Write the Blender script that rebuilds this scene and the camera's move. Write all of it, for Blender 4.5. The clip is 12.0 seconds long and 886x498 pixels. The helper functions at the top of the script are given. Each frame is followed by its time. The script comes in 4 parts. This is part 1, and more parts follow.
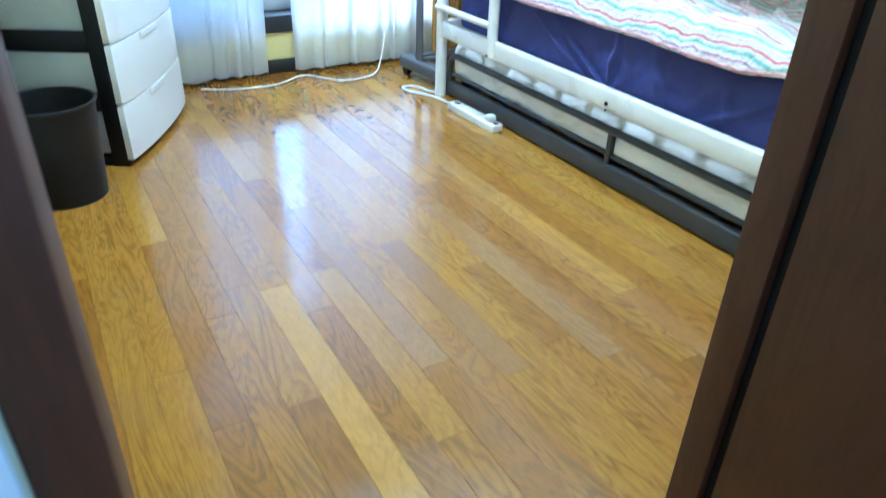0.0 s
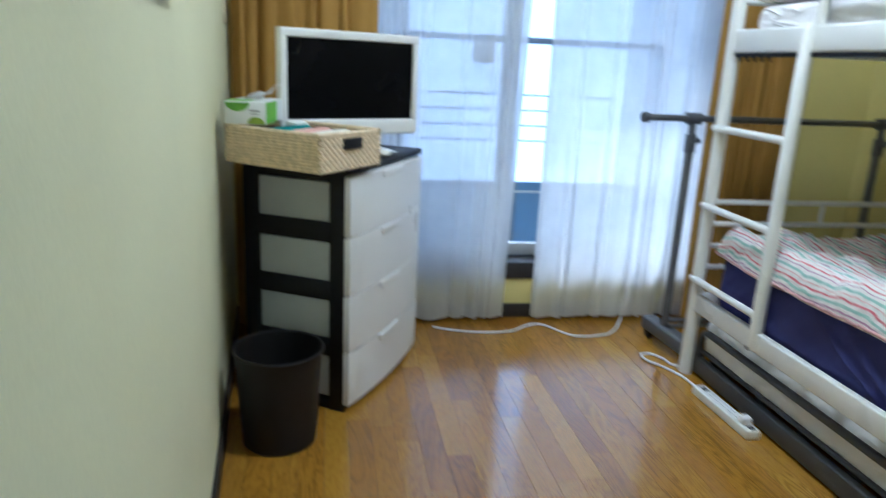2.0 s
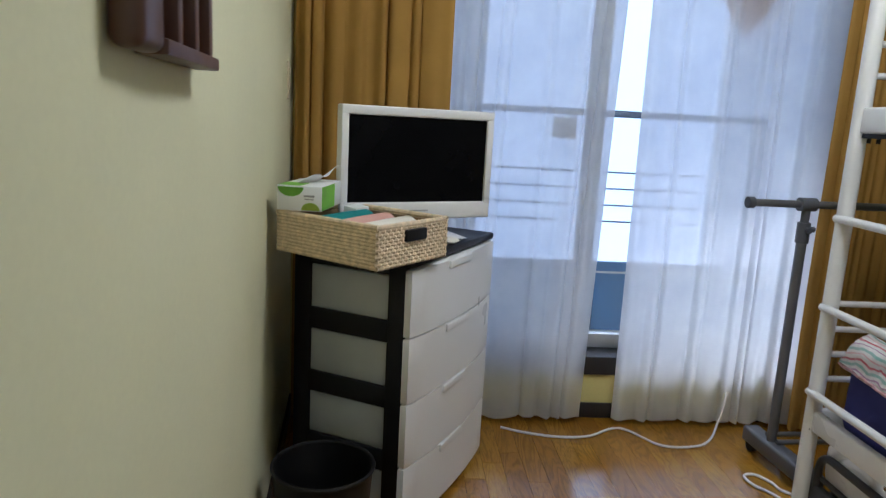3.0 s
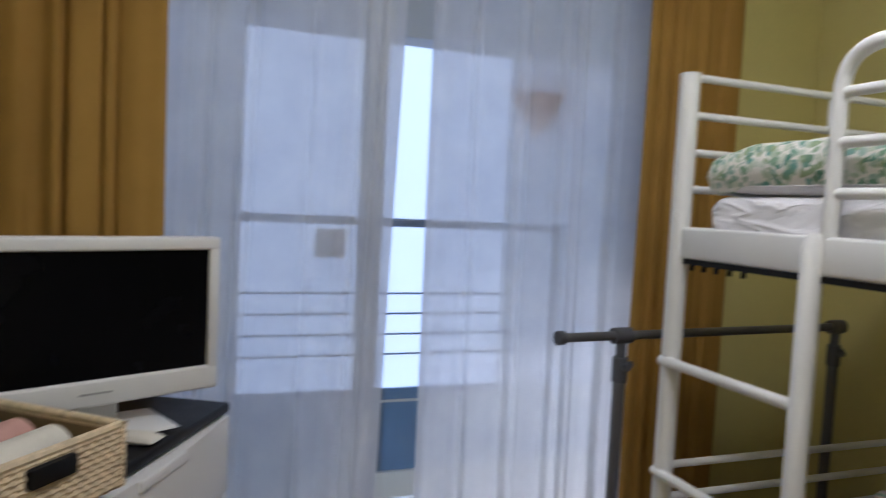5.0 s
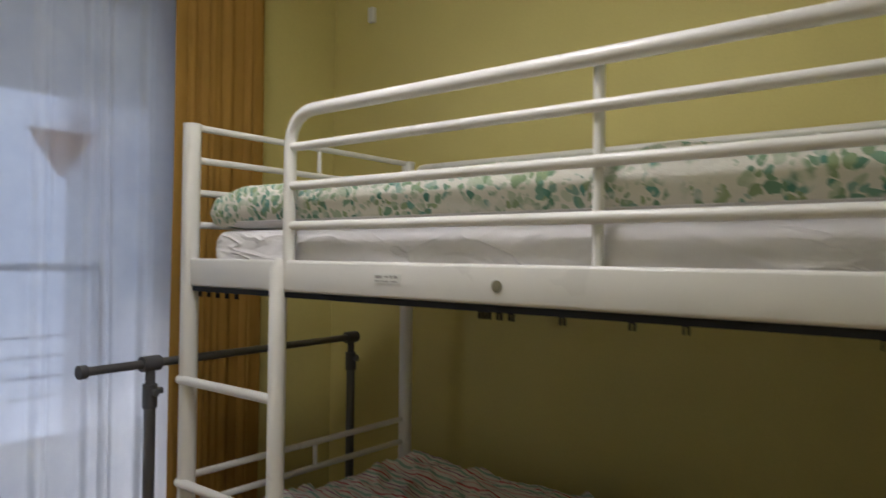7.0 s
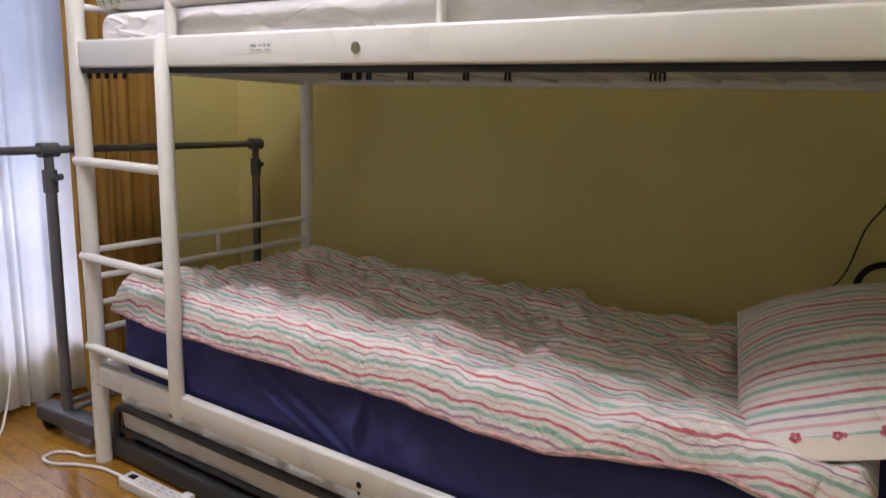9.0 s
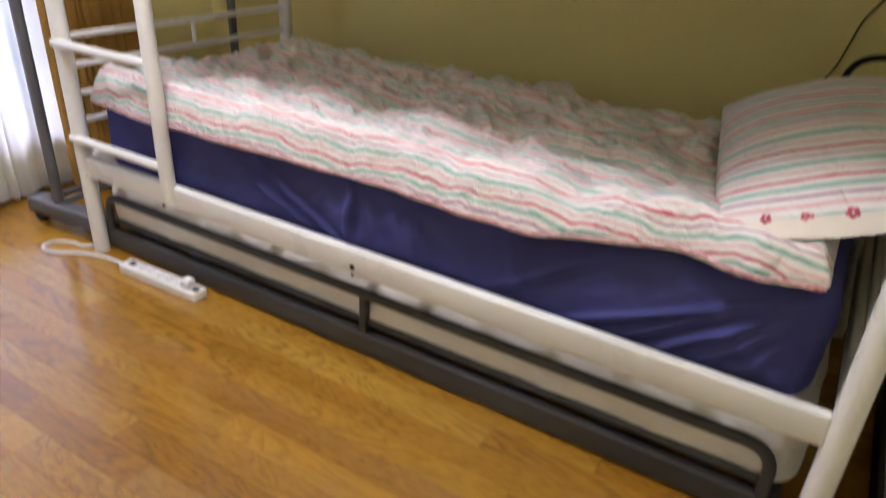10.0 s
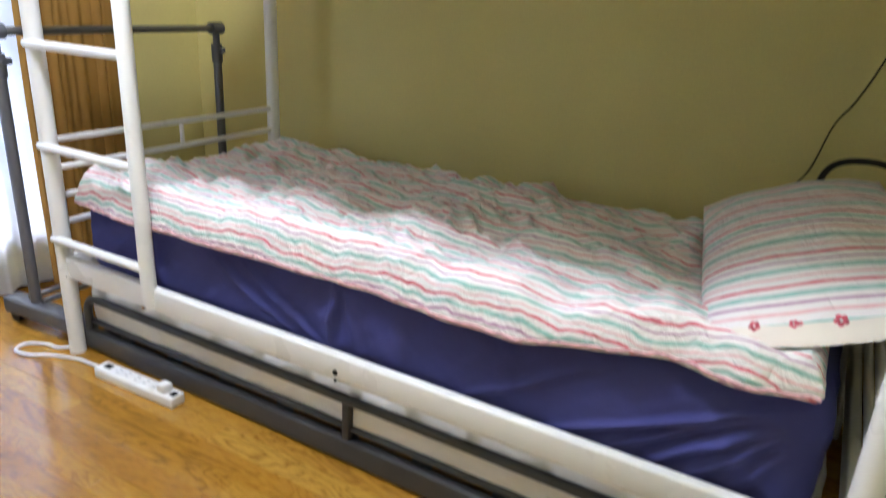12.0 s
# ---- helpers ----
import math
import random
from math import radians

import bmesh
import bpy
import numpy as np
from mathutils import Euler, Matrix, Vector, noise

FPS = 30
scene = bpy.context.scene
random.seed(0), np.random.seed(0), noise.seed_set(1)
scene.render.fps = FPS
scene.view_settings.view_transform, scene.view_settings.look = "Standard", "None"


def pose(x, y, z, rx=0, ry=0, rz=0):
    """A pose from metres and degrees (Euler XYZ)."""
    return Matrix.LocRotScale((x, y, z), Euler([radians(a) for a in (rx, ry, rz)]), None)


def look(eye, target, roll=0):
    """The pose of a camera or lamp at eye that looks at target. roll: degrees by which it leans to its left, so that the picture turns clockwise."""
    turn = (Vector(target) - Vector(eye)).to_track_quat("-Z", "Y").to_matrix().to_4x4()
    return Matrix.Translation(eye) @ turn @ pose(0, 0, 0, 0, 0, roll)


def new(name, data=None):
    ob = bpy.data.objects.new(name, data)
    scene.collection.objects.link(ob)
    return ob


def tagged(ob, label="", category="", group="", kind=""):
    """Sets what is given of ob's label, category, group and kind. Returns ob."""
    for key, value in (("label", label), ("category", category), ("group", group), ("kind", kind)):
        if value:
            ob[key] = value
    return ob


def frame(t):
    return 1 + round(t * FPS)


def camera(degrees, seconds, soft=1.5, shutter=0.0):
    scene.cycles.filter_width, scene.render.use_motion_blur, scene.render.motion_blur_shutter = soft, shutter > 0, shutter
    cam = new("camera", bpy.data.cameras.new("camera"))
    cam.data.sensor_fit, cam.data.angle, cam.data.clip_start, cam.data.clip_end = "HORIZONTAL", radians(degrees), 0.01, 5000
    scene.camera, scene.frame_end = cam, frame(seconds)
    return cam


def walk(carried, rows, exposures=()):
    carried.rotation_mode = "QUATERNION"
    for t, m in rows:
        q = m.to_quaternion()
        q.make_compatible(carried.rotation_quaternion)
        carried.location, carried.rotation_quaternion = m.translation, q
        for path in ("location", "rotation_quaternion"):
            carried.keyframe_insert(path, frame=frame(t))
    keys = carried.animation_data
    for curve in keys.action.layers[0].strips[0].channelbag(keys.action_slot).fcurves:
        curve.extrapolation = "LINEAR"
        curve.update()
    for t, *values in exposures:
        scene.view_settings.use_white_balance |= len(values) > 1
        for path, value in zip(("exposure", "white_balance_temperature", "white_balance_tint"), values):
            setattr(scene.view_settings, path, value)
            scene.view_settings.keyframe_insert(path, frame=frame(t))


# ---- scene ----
cam = camera(65.6, 12.0, soft=1.05, shutter=0.5)
PATH = [
    (0, (0.038, 0.144, 0.931), (0.925, 1.623, -0.082), 2.0),
    (0.5, (0.084, 0.202, 0.991), (1.034, 1.709, 0.082), 2.0),
    (1, (0.146, 0.245, 1.007), (1.142, 1.788, 0.215), 1.8),
    (1.5, (0.155, 0.335, 1.004), (0.9, 2.07, 0.346), 2.1),
    (2, (0.162, 0.432, 1.09), (0.491, 2.334, 0.565), 2.8),
    (2.5, (0.171, 0.552, 1.119), (0.319, 2.499, 0.687), 3.0),
    (2.7, (0.179, 0.608, 1.133), (0.303, 2.562, 0.726), 3.1),
    (4.3, (0.29, 1.144, 1.159), (0.589, 3.112, 0.967), 3.3),
    (4.5, (0.32, 1.205, 1.174), (0.712, 3.159, 1.014), 3.2),
    (5, (0.403, 1.303, 1.259), (1.094, 3.176, 1.134), 2.8),
    (5.5, (0.469, 1.265, 1.282), (1.395, 3.037, 1.245), 2.4),
    (6, (0.469, 1.197, 1.285), (1.677, 2.791, 1.291), 2.1),
    (6.5, (0.483, 1.087, 1.291), (1.907, 2.49, 1.339), 1.6),
    (6.7, (0.482, 1.038, 1.279), (1.983, 2.359, 1.336), 1.2),
    (8.3, (0.414, 0.790, 1.105), (2.086, 1.872, 0.936), 1.6),
    (8.5, (0.416, 0.769, 1.091), (2.078, 1.853, 0.841), 1.9),
    (9, (0.418, 0.748, 1.079), (2.070, 1.809, 0.690), 2.0),
    (9.5, (0.379, 0.748, 1.056), (2.02, 1.741, 0.49), 2.9),
    (10, (0.381, 0.748, 1.048), (1.921, 1.643, 0.138), 3.2),
    (10.5, (0.376, 0.743, 1.032), (1.811, 1.542, -0.11), 4.0),
    (11, (0.38, 0.744, 1.026), (1.815, 1.529, -0.125), 4.1),
    (11.5, (0.388, 0.747, 1.038), (1.937, 1.595, 0.098), 3.7),
    (12, (0.409, 0.765, 1.077), (2.049, 1.686, 0.397), 3.2),
]
EXPOSURES = [(0, 2.2, 4080, -3), (0.5, 2.0, 4150, -2), (1, 1.7, 4250, 2), (1.5, 1.38, 4710, 6), (2, 1.0, 4770, 5), (2.7, 0.6, 5170, 11), (4.5, 0.08, 5500, 16), (5, 0.02, 5550, 17), (6.5, -0.14, 6050, 15), (8.5, 0.49, 5830, 23), (9, 0.81, 5830, 24), (9.5, 1.14, 5830, 23), (10.5, 1.49, 5630, 23), (11, 1.49, 5630, 23), (11.5, 1.59, 5530, 20), (12, 1.7, 5230, 16)]
walk(cam, [(t, look(eye, target, roll)) for t, eye, target, roll in PATH], EXPOSURES)

# ---- plan (metres): bed along the east wall, window in the north wall, door in the south wall ----
SOUTH, NORTH, EAST, CEIL = 0.485, 3.25, 2.56, 2.45
WEST_A, WEST_B = 0.0, -0.215          # the west wall leans a little: x at the door and at the window
DOOR_L, DOOR_R, DOOR_H = 0.026, 0.578, 2.0
WIN_L, WIN_R, WIN_B, WIN_T = -0.02, 1.86, 0.255, 2.20

# ---- light ----
world = bpy.data.worlds.new("sky")
scene.world = world
world.use_nodes = True
wn = world.node_tree
sky = wn.nodes.new("ShaderNodeTexSky")
sky.sky_type, sky.sun_disc = "NISHITA", False
sky.sun_elevation, sky.sun_rotation = radians(48), radians(200)
wn.nodes["Background"].inputs["Strength"].default_value = 0.15
wn.links.new(sky.outputs["Color"], wn.nodes["Background"].inputs["Color"])
sun = new("sun", bpy.data.lights.new("sun", "SUN"))
sun.data.energy, sun.data.angle, sun.data.color = 3.1, radians(25), (1.0, 0.96, 0.9)
sun.matrix_world = look((0, 0, 10), (1.2, -3.4, 5.5))
LAMP_GLOW, SKY_GLOW = 24.0, 0.54

# ---- materials ----
def nodes_of(name):
    m = bpy.data.materials.new(name)
    m.use_nodes = True
    nt = m.node_tree
    return m, nt, nt.nodes["Principled BSDF"]


def node(nt, kind, **values):
    n = nt.nodes.new(kind)
    for key, v in values.items():
        n.inputs[key.replace("_", " ")].default_value = v
    return n


def ramp(nt, source, stops, mode="LINEAR"):
    r = nt.nodes.new("ShaderNodeValToRGB")
    e = r.color_ramp.elements
    r.color_ramp.interpolation = mode
    while len(e) < len(stops):
        e.new(0.5)
    for k, (p, c) in zip(e, stops):
        k.position, k.color = p, (*c, 1)
    nt.links.new(source, r.inputs["Fac"])
    return r.outputs["Color"]


def math_node(nt, op, a, b=None):
    n = nt.nodes.new("ShaderNodeMath")
    n.operation = op
    for k, v in enumerate((a, b)):
        if v is None:
            continue
        if isinstance(v, (int, float)):
            n.inputs[k].default_value = v
        else:
            nt.links.new(v, n.inputs[k])
    return n.outputs[0]


def mix(nt, fac, a, b, blend="MIX"):
    n = nt.nodes.new("ShaderNodeMix")
    n.data_type, n.blend_type = "RGBA", blend
    for slot, v in ((0, fac), (6, a), (7, b)):
        if isinstance(v, (int, float)):
            n.inputs[slot].default_value = v
        elif isinstance(v, tuple):
            n.inputs[slot].default_value = (*v, 1)
        else:
            nt.links.new(v, n.inputs[slot])
    return n.outputs[2]


def coords(nt, scale=(1, 1, 1), shift=None):
    tc = nt.nodes.new("ShaderNodeTexCoord")
    mp = nt.nodes.new("ShaderNodeMapping")
    mp.inputs["Scale"].default_value = scale
    nt.links.new(tc.outputs["Object"], mp.inputs["Vector"])
    if shift is not None:
        nt.links.new(shift, mp.inputs["Location"])
    return mp.outputs["Vector"]


def noise_tex(nt, vec, scale, detail=4.0, rough=0.55, distort=0.0):
    n = node(nt, "ShaderNodeTexNoise", Scale=scale, Detail=detail, Roughness=rough, Distortion=distort)
    nt.links.new(vec, n.inputs["Vector"])
    return n.outputs["Fac"]


def bump(nt, bsdf, height, strength, distance=0.002):
    b = node(nt, "ShaderNodeBump", Strength=strength, Distance=distance)
    nt.links.new(height, b.inputs["Height"])
    nt.links.new(b.outputs["Normal"], bsdf.inputs["Normal"])


def plain(name, colour, rough=0.5, vary=0.12, scale=9.0, relief=0.15, grain=180.0, metal=0.0, spec=0.5):
    """Paint, plastic, cloth or metal: a colour with soft blotches, a fine grain and uneven gloss."""
    m, nt, b = nodes_of(name)
    v = coords(nt)
    big, fine = noise_tex(nt, v, scale), noise_tex(nt, v, grain, 2.0)
    lo = tuple(c * (1 - vary) for c in colour)
    hi = tuple(min(1, c * (1 + vary)) for c in colour)
    nt.links.new(ramp(nt, big, [(0.3, lo), (0.7, hi)]), b.inputs["Base Color"])
    nt.links.new(ramp(nt, big, [(0.3, (max(0.03, rough - 0.07),) * 3), (0.7, (min(1, rough + 0.07),) * 3)]), b.inputs["Roughness"])
    b.inputs["Metallic"].default_value = metal
    b.inputs["Specular IOR Level"].default_value = spec
    bump(nt, b, fine, relief)
    return m


def wallpaper(name, base):
    m, nt, b = nodes_of(name)
    v = coords(nt)
    big = noise_tex(nt, v, 1.7, 5.0)
    weave = noise_tex(nt, coords(nt, (150, 150, 110)), 1.0, 3.0)
    c = ramp(nt, big, [(0.3, tuple(k * 0.96 for k in base)), (0.7, tuple(k * 1.04 for k in base))])
    nt.links.new(mix(nt, 0.07, c, ramp(nt, weave, [(0.35, tuple(k * 0.7 for k in base)), (0.65, tuple(k * 1.15 for k in base))])), b.inputs["Base Color"])
    b.inputs["Roughness"].default_value = 0.75
    b.inputs["Specular IOR Level"].default_value = 0.25
    bump(nt, b, weave, 0.25, 0.0015)
    return m


def oak(name, dark, mid, light, along=1, gloss=0.22, line=0.5, coat=0.5, grey_sheen=0.0):
    """Boards with cathedral grain along local y (or z), each board of its own tone."""
    m, nt, b = nodes_of(name)
    info = nt.nodes.new("ShaderNodeObjectInfo")
    rnd = info.outputs["Random"]
    off = nt.nodes.new("ShaderNodeCombineXYZ")
    nt.links.new(math_node(nt, "MULTIPLY", rnd, 37.0), off.inputs[0])
    nt.links.new(math_node(nt, "MULTIPLY", rnd, 71.0), off.inputs[1])
    stretch = (14, 2.6, 14) if along == 1 else (14, 14, 2.6)
    v = coords(nt, stretch, off.outputs[0])
    n1 = noise_tex(nt, v, 0.55, 4.0, 0.5, 1.2)
    rings = math_node(nt, "FRACT", math_node(nt, "MULTIPLY", n1, 15.0))
    lines = ramp(nt, rings, [(0.0, (1, 1, 1)), (0.18, (0.45,) * 3), (0.5, (0, 0, 0)), (0.8, (0.12,) * 3), (1.0, (0.9,) * 3)])
    fine = noise_tex(nt, coords(nt, tuple(k * 14 for k in stretch), off.outputs[0]), 0.8, 3.0)
    tone = ramp(nt, rnd, [(0.0, dark), (0.3, mid), (0.85, tuple(0.5 * (a + c) for a, c in zip(mid, light))), (1.0, light)])
    figure = math_node(nt, "MULTIPLY", lines, ramp(nt, noise_tex(nt, v, 0.3, 1.0), [(0.35, (line * 0.25,) * 3), (0.62, (line,) * 3)]))
    c = mix(nt, figure, tone, tuple(k * 0.5 for k in dark))
    c = mix(nt, ramp(nt, fine, [(0.32, (0.3,) * 3), (0.55, (0, 0, 0))]), c, tuple(k * 0.6 for k in dark))
    if grey_sheen:
        # a grey sheen is painted into the board colour between the door and the window
        geo = nt.nodes.new("ShaderNodeNewGeometry")
        off2 = nt.nodes.new("ShaderNodeVectorMath")
        off2.operation = "SUBTRACT"
        nt.links.new(geo.outputs["Position"], off2.inputs[0])
        off2.inputs[1].default_value = (0.82, 1.15, 0.0)
        size = nt.nodes.new("ShaderNodeVectorMath")
        size.operation = "LENGTH"
        nt.links.new(off2.outputs[0], size.inputs[0])
        blot = noise_tex(nt, geo.outputs["Position"], 2.3, 5.0, 0.6)
        edge = math_node(nt, "ADD", size.outputs["Value"], math_node(nt, "MULTIPLY", math_node(nt, "SUBTRACT", blot, 0.5), 0.9))
        c = mix(nt, ramp(nt, edge, [(0.15, (grey_sheen,) * 3), (0.75, (0, 0, 0))]), c, (0.30, 0.20, 0.13))
    nt.links.new(c, b.inputs["Base Color"])
    scuff = noise_tex(nt, coords(nt, (1, 1, 1)), 7.0, 6.0)
    nt.links.new(ramp(nt, scuff, [(0.3, (gloss - 0.06,) * 3), (0.75, (gloss + 0.12,) * 3)]), b.inputs["Roughness"])
    b.inputs["Coat Weight"].default_value = coat
    b.inputs["Coat Roughness"].default_value = gloss * 0.8
    bump(nt, b, fine, 0.12, 0.0008)
    return m


def stripes(name, across, period, wobble):
    """White cotton with thin red, green, pink and mauve stripes running at right angles to one local axis."""
    m, nt, b = nodes_of(name)
    v = coords(nt)
    sep = nt.nodes.new("ShaderNodeSeparateXYZ")
    nt.links.new(v, sep.inputs[0])
    wob = noise_tex(nt, coords(nt, (1.2, 2.2, 1.2) if across == 0 else (2.2, 1.2, 1.2)), 2.4, 2.0)
    jag = noise_tex(nt, v, 30.0, 2.0)
    p = math_node(nt, "ADD", math_node(nt, "ADD", sep.outputs[across], sep.outputs[2]), math_node(nt, "MULTIPLY", math_node(nt, "SUBTRACT", wob, 0.5), wobble))
    p = math_node(nt, "ADD", p, math_node(nt, "MULTIPLY", math_node(nt, "SUBTRACT", jag, 0.5), wobble * 0.16))
    drift = noise_tex(nt, coords(nt, (1.4, 1.0, 1.0)), 10.0, 2.0)
    p = math_node(nt, "ADD", p, math_node(nt, "MULTIPLY", math_node(nt, "SUBTRACT", drift, 0.5), wobble * 0.42))
    p = math_node(nt, "FRACT", math_node(nt, "DIVIDE", math_node(nt, "ADD", p, 5.0), period))
    w, r, t, k, u = (0.82, 0.78, 0.745), (0.62, 0.13, 0.17), (0.33, 0.54, 0.47), (0.74, 0.45, 0.45), (0.45, 0.24, 0.37)
    bands = [(0.0, 0.055, t), (0.115, 0.024, u), (0.20, 0.042, r), (0.31, 0.026, k), (0.40, 0.062, t), (0.535, 0.040, k), (0.635, 0.034, u), (0.72, 0.055, t), (0.825, 0.040, r), (0.925, 0.026, k)]
    rows = []
    for half in (bands[:5], bands[5:]):
        stops = [(0.0, w)]
        for at, wide, col in half:
            stops += [(at + 0.004, w), (at + 0.014, col), (at + wide, col), (at + wide + 0.010, w)]
        rows.append(ramp(nt, p, stops))
    c = mix(nt, math_node(nt, "GREATER_THAN", p, 0.51), rows[0], rows[1])
    fade = noise_tex(nt, v, 34.0, 2.0)
    c = mix(nt, ramp(nt, fade, [(0.4, (0.0,) * 3), (0.8, (0.35,) * 3)]), c, w)
    nt.links.new(c, b.inputs["Base Color"])
    b.inputs["Roughness"].default_value = 0.9
    b.inputs["Specular IOR Level"].default_value = 0.15
    b.inputs["Sheen Weight"].default_value = 0.15
    wr = noise_tex(nt, v, 26.0, 4.0, 0.55, 0.6)
    bump(nt, b, wr, 0.75, 0.018)
    return m


def leafy():
    """Cream cotton printed with green and teal leaves."""
    m, nt, b = nodes_of("leaf_print")
    v = coords(nt)
    warp = node(nt, "ShaderNodeTexNoise", Scale=22.0, Detail=3.0)
    nt.links.new(v, warp.inputs["Vector"])
    add = nt.nodes.new("ShaderNodeVectorMath")
    add.operation = "MULTIPLY_ADD"
    nt.links.new(warp.outputs["Color"], add.inputs[0])
    add.inputs[1].default_value = (0.045, 0.045, 0.045)
    nt.links.new(v, add.inputs[2])
    vor = node(nt, "ShaderNodeTexVoronoi", Scale=58.0)
    nt.links.new(add.outputs[0], vor.inputs["Vector"])
    patch = noise_tex(nt, v, 13.0, 3.0)
    leaf = math_node(nt, "MULTIPLY", math_node(nt, "LESS_THAN", vor.outputs["Distance"], 0.55), ramp(nt, patch, [(0.40, (0, 0, 0)), (0.47, (1, 1, 1))]))
    sep = nt.nodes.new("ShaderNodeSeparateColor")
    nt.links.new(vor.outputs["Color"], sep.inputs[0])
    green = ramp(nt, sep.outputs[0], [(0.0, (0.10, 0.27, 0.21)), (0.3, (0.36, 0.44, 0.24)), (0.55, (0.16, 0.36, 0.30)), (0.7, (0.62, 0.66, 0.54)), (1.0, (0.42, 0.52, 0.36))])
    nt.links.new(mix(nt, leaf, (0.78, 0.76, 0.68), green), b.inputs["Base Color"])
    b.inputs["Roughness"].default_value = 0.9
    b.inputs["Specular IOR Level"].default_value = 0.15
    bump(nt, b, noise_tex(nt, v, 20.0, 5.0), 0.5, 0.012)
    return m


def cloth(name, colour, sheer=0.0, glow=0.0, rough=0.9, fold=0.3, crease=None, depth=0.012):
    """Woven cloth; sheer: how much passes straight through, glow: how much light it lets shine through."""
    m, nt, b = nodes_of(name)
    v = coords(nt)
    big = noise_tex(nt, v, 5.0, 4.0)
    weave = noise_tex(nt, v, 420.0, 1.0)
    c = ramp(nt, big, [(0.3, tuple(k * 0.9 for k in colour)), (0.7, tuple(min(1, k * 1.08) for k in colour))])
    nt.links.new(c, b.inputs["Base Color"])
    b.inputs["Roughness"].default_value = rough
    b.inputs["Specular IOR Level"].default_value = 0.15
    height = math_node(nt, "ADD", math_node(nt, "MULTIPLY", weave, 0.1), noise_tex(nt, v, 14.0, 4.0))
    if crease:
        # sharp pulled folds: the narrow ridges of a stretched noise
        n = noise_tex(nt, coords(nt, crease), 1.0, 2.0, 0.5, 0.8)
        where = ramp(nt, noise_tex(nt, v, 3.1, 2.0), [(0.42, (0.05,) * 3), (0.62, (1, 1, 1))])
        fold_line = ramp(nt, math_node(nt, "ABSOLUTE", math_node(nt, "SUBTRACT", n, 0.5)), [(0.0, (1, 1, 1)), (0.05, (0.35,) * 3), (0.16, (0, 0, 0))])
        height = math_node(nt, "ADD", math_node(nt, "MULTIPLY", height, 0.35), math_node(nt, "MULTIPLY", fold_line, where))
    bump(nt, b, height, fold, depth if crease else 0.006)
    out = nt.nodes["Material Output"]
    last = b.outputs[0]
    for kind, share in (("ShaderNodeBsdfTranslucent", glow), ("ShaderNodeBsdfTransparent", sheer)):
        if share:
            sh = nt.nodes.new(kind)
            if kind.endswith("Translucent"):
                nt.links.new(c, sh.inputs["Color"])
            mx = nt.nodes.new("ShaderNodeMixShader")
            mx.inputs[0].default_value = share
            nt.links.new(last, mx.inputs[1])
            nt.links.new(sh.outputs[0], mx.inputs[2])
            last = mx.outputs[0]
    nt.links.new(last, out.inputs["Surface"])
    return m


def glowing(name, colour, strength):
    m, nt, b = nodes_of(name)
    b.inputs["Base Color"].default_value = (*colour, 1)
    b.inputs["Emission Color"].default_value = (*colour, 1)
    b.inputs["Emission Strength"].default_value = strength
    return m


def glass():
    m, nt, b = nodes_of("wired_glass")
    b.inputs["Base Color"].default_value = (0.93, 0.97, 1.0, 1)
    b.inputs["Roughness"].default_value = 0.04
    b.inputs["Transmission Weight"].default_value = 1.0
    b.inputs["IOR"].default_value = 1.45
    bump(nt, b, noise_tex(nt, coords(nt, (1, 1, 0.4)), 60.0, 1.0), 0.04, 0.001)
    return m


# one wallpaper coloured twice: shade painted into WALL, daylight into the paler copy
WALL = wallpaper("shaded_wallpaper", (0.69, 0.605, 0.235))
DAYLIT_WALL = wallpaper("daylit_wallpaper", (0.71, 0.685, 0.44))
OAK = oak("oak_floor", (0.275, 0.118, 0.011), (0.345, 0.160, 0.013), (0.45, 0.245, 0.026), gloss=0.15, line=0.70, grey_sheen=0.13)
OAK_PALE = oak("pale_oak_board", (0.385, 0.190, 0.018), (0.435, 0.225, 0.023), (0.48, 0.262, 0.030), gloss=0.16, line=0.62, grey_sheen=0.06)
OAK_DARK = oak("reddish_oak_board", (0.26, 0.110, 0.011), (0.30, 0.130, 0.012), (0.33, 0.150, 0.015), gloss=0.15, line=0.65, grey_sheen=0.10)
OAK_GREY = oak("greyed_oak_board", (0.27, 0.133, 0.025), (0.31, 0.155, 0.029), (0.35, 0.185, 0.036), gloss=0.17, line=0.6, grey_sheen=0.2)
JAMB = oak("brown_veneer", (0.062, 0.019, 0.007), (0.080, 0.026, 0.009), (0.095, 0.033, 0.012), along=2, gloss=0.5, line=0.45, coat=0.0)
WHITE_STEEL = plain("white_enamel", (0.80, 0.79, 0.75), 0.32, 0.04, 5.0, 0.04, 90.0)
GREY_STEEL = plain("grey_enamel", (0.046, 0.047, 0.049), 0.42, 0.15, 8.0, 0.08)
RACK_GREY = plain("grey_plastic", (0.09, 0.092, 0.10), 0.5, 0.12, 9.0, 0.1)
RACK_TUBE = plain("grey_tube", (0.16, 0.16, 0.165), 0.35, 0.1, 9.0, 0.05, metal=0.5)
BLACK = plain("black_plastic", (0.008, 0.008, 0.009), 0.5, 0.25, 12.0, 0.15, spec=0.25)
BIN = plain("dark_grey_plastic", (0.009, 0.008, 0.0075), 0.5, 0.2, 10.0, 0.12, spec=0.3)
WHITE_PLASTIC = plain("white_plastic", (0.78, 0.77, 0.74), 0.35, 0.04, 6.0, 0.05)
DRAWER_FRONT = plain("glossy_white_plastic", (0.80, 0.79, 0.76), 0.33, 0.015, 3.0, 0.02)
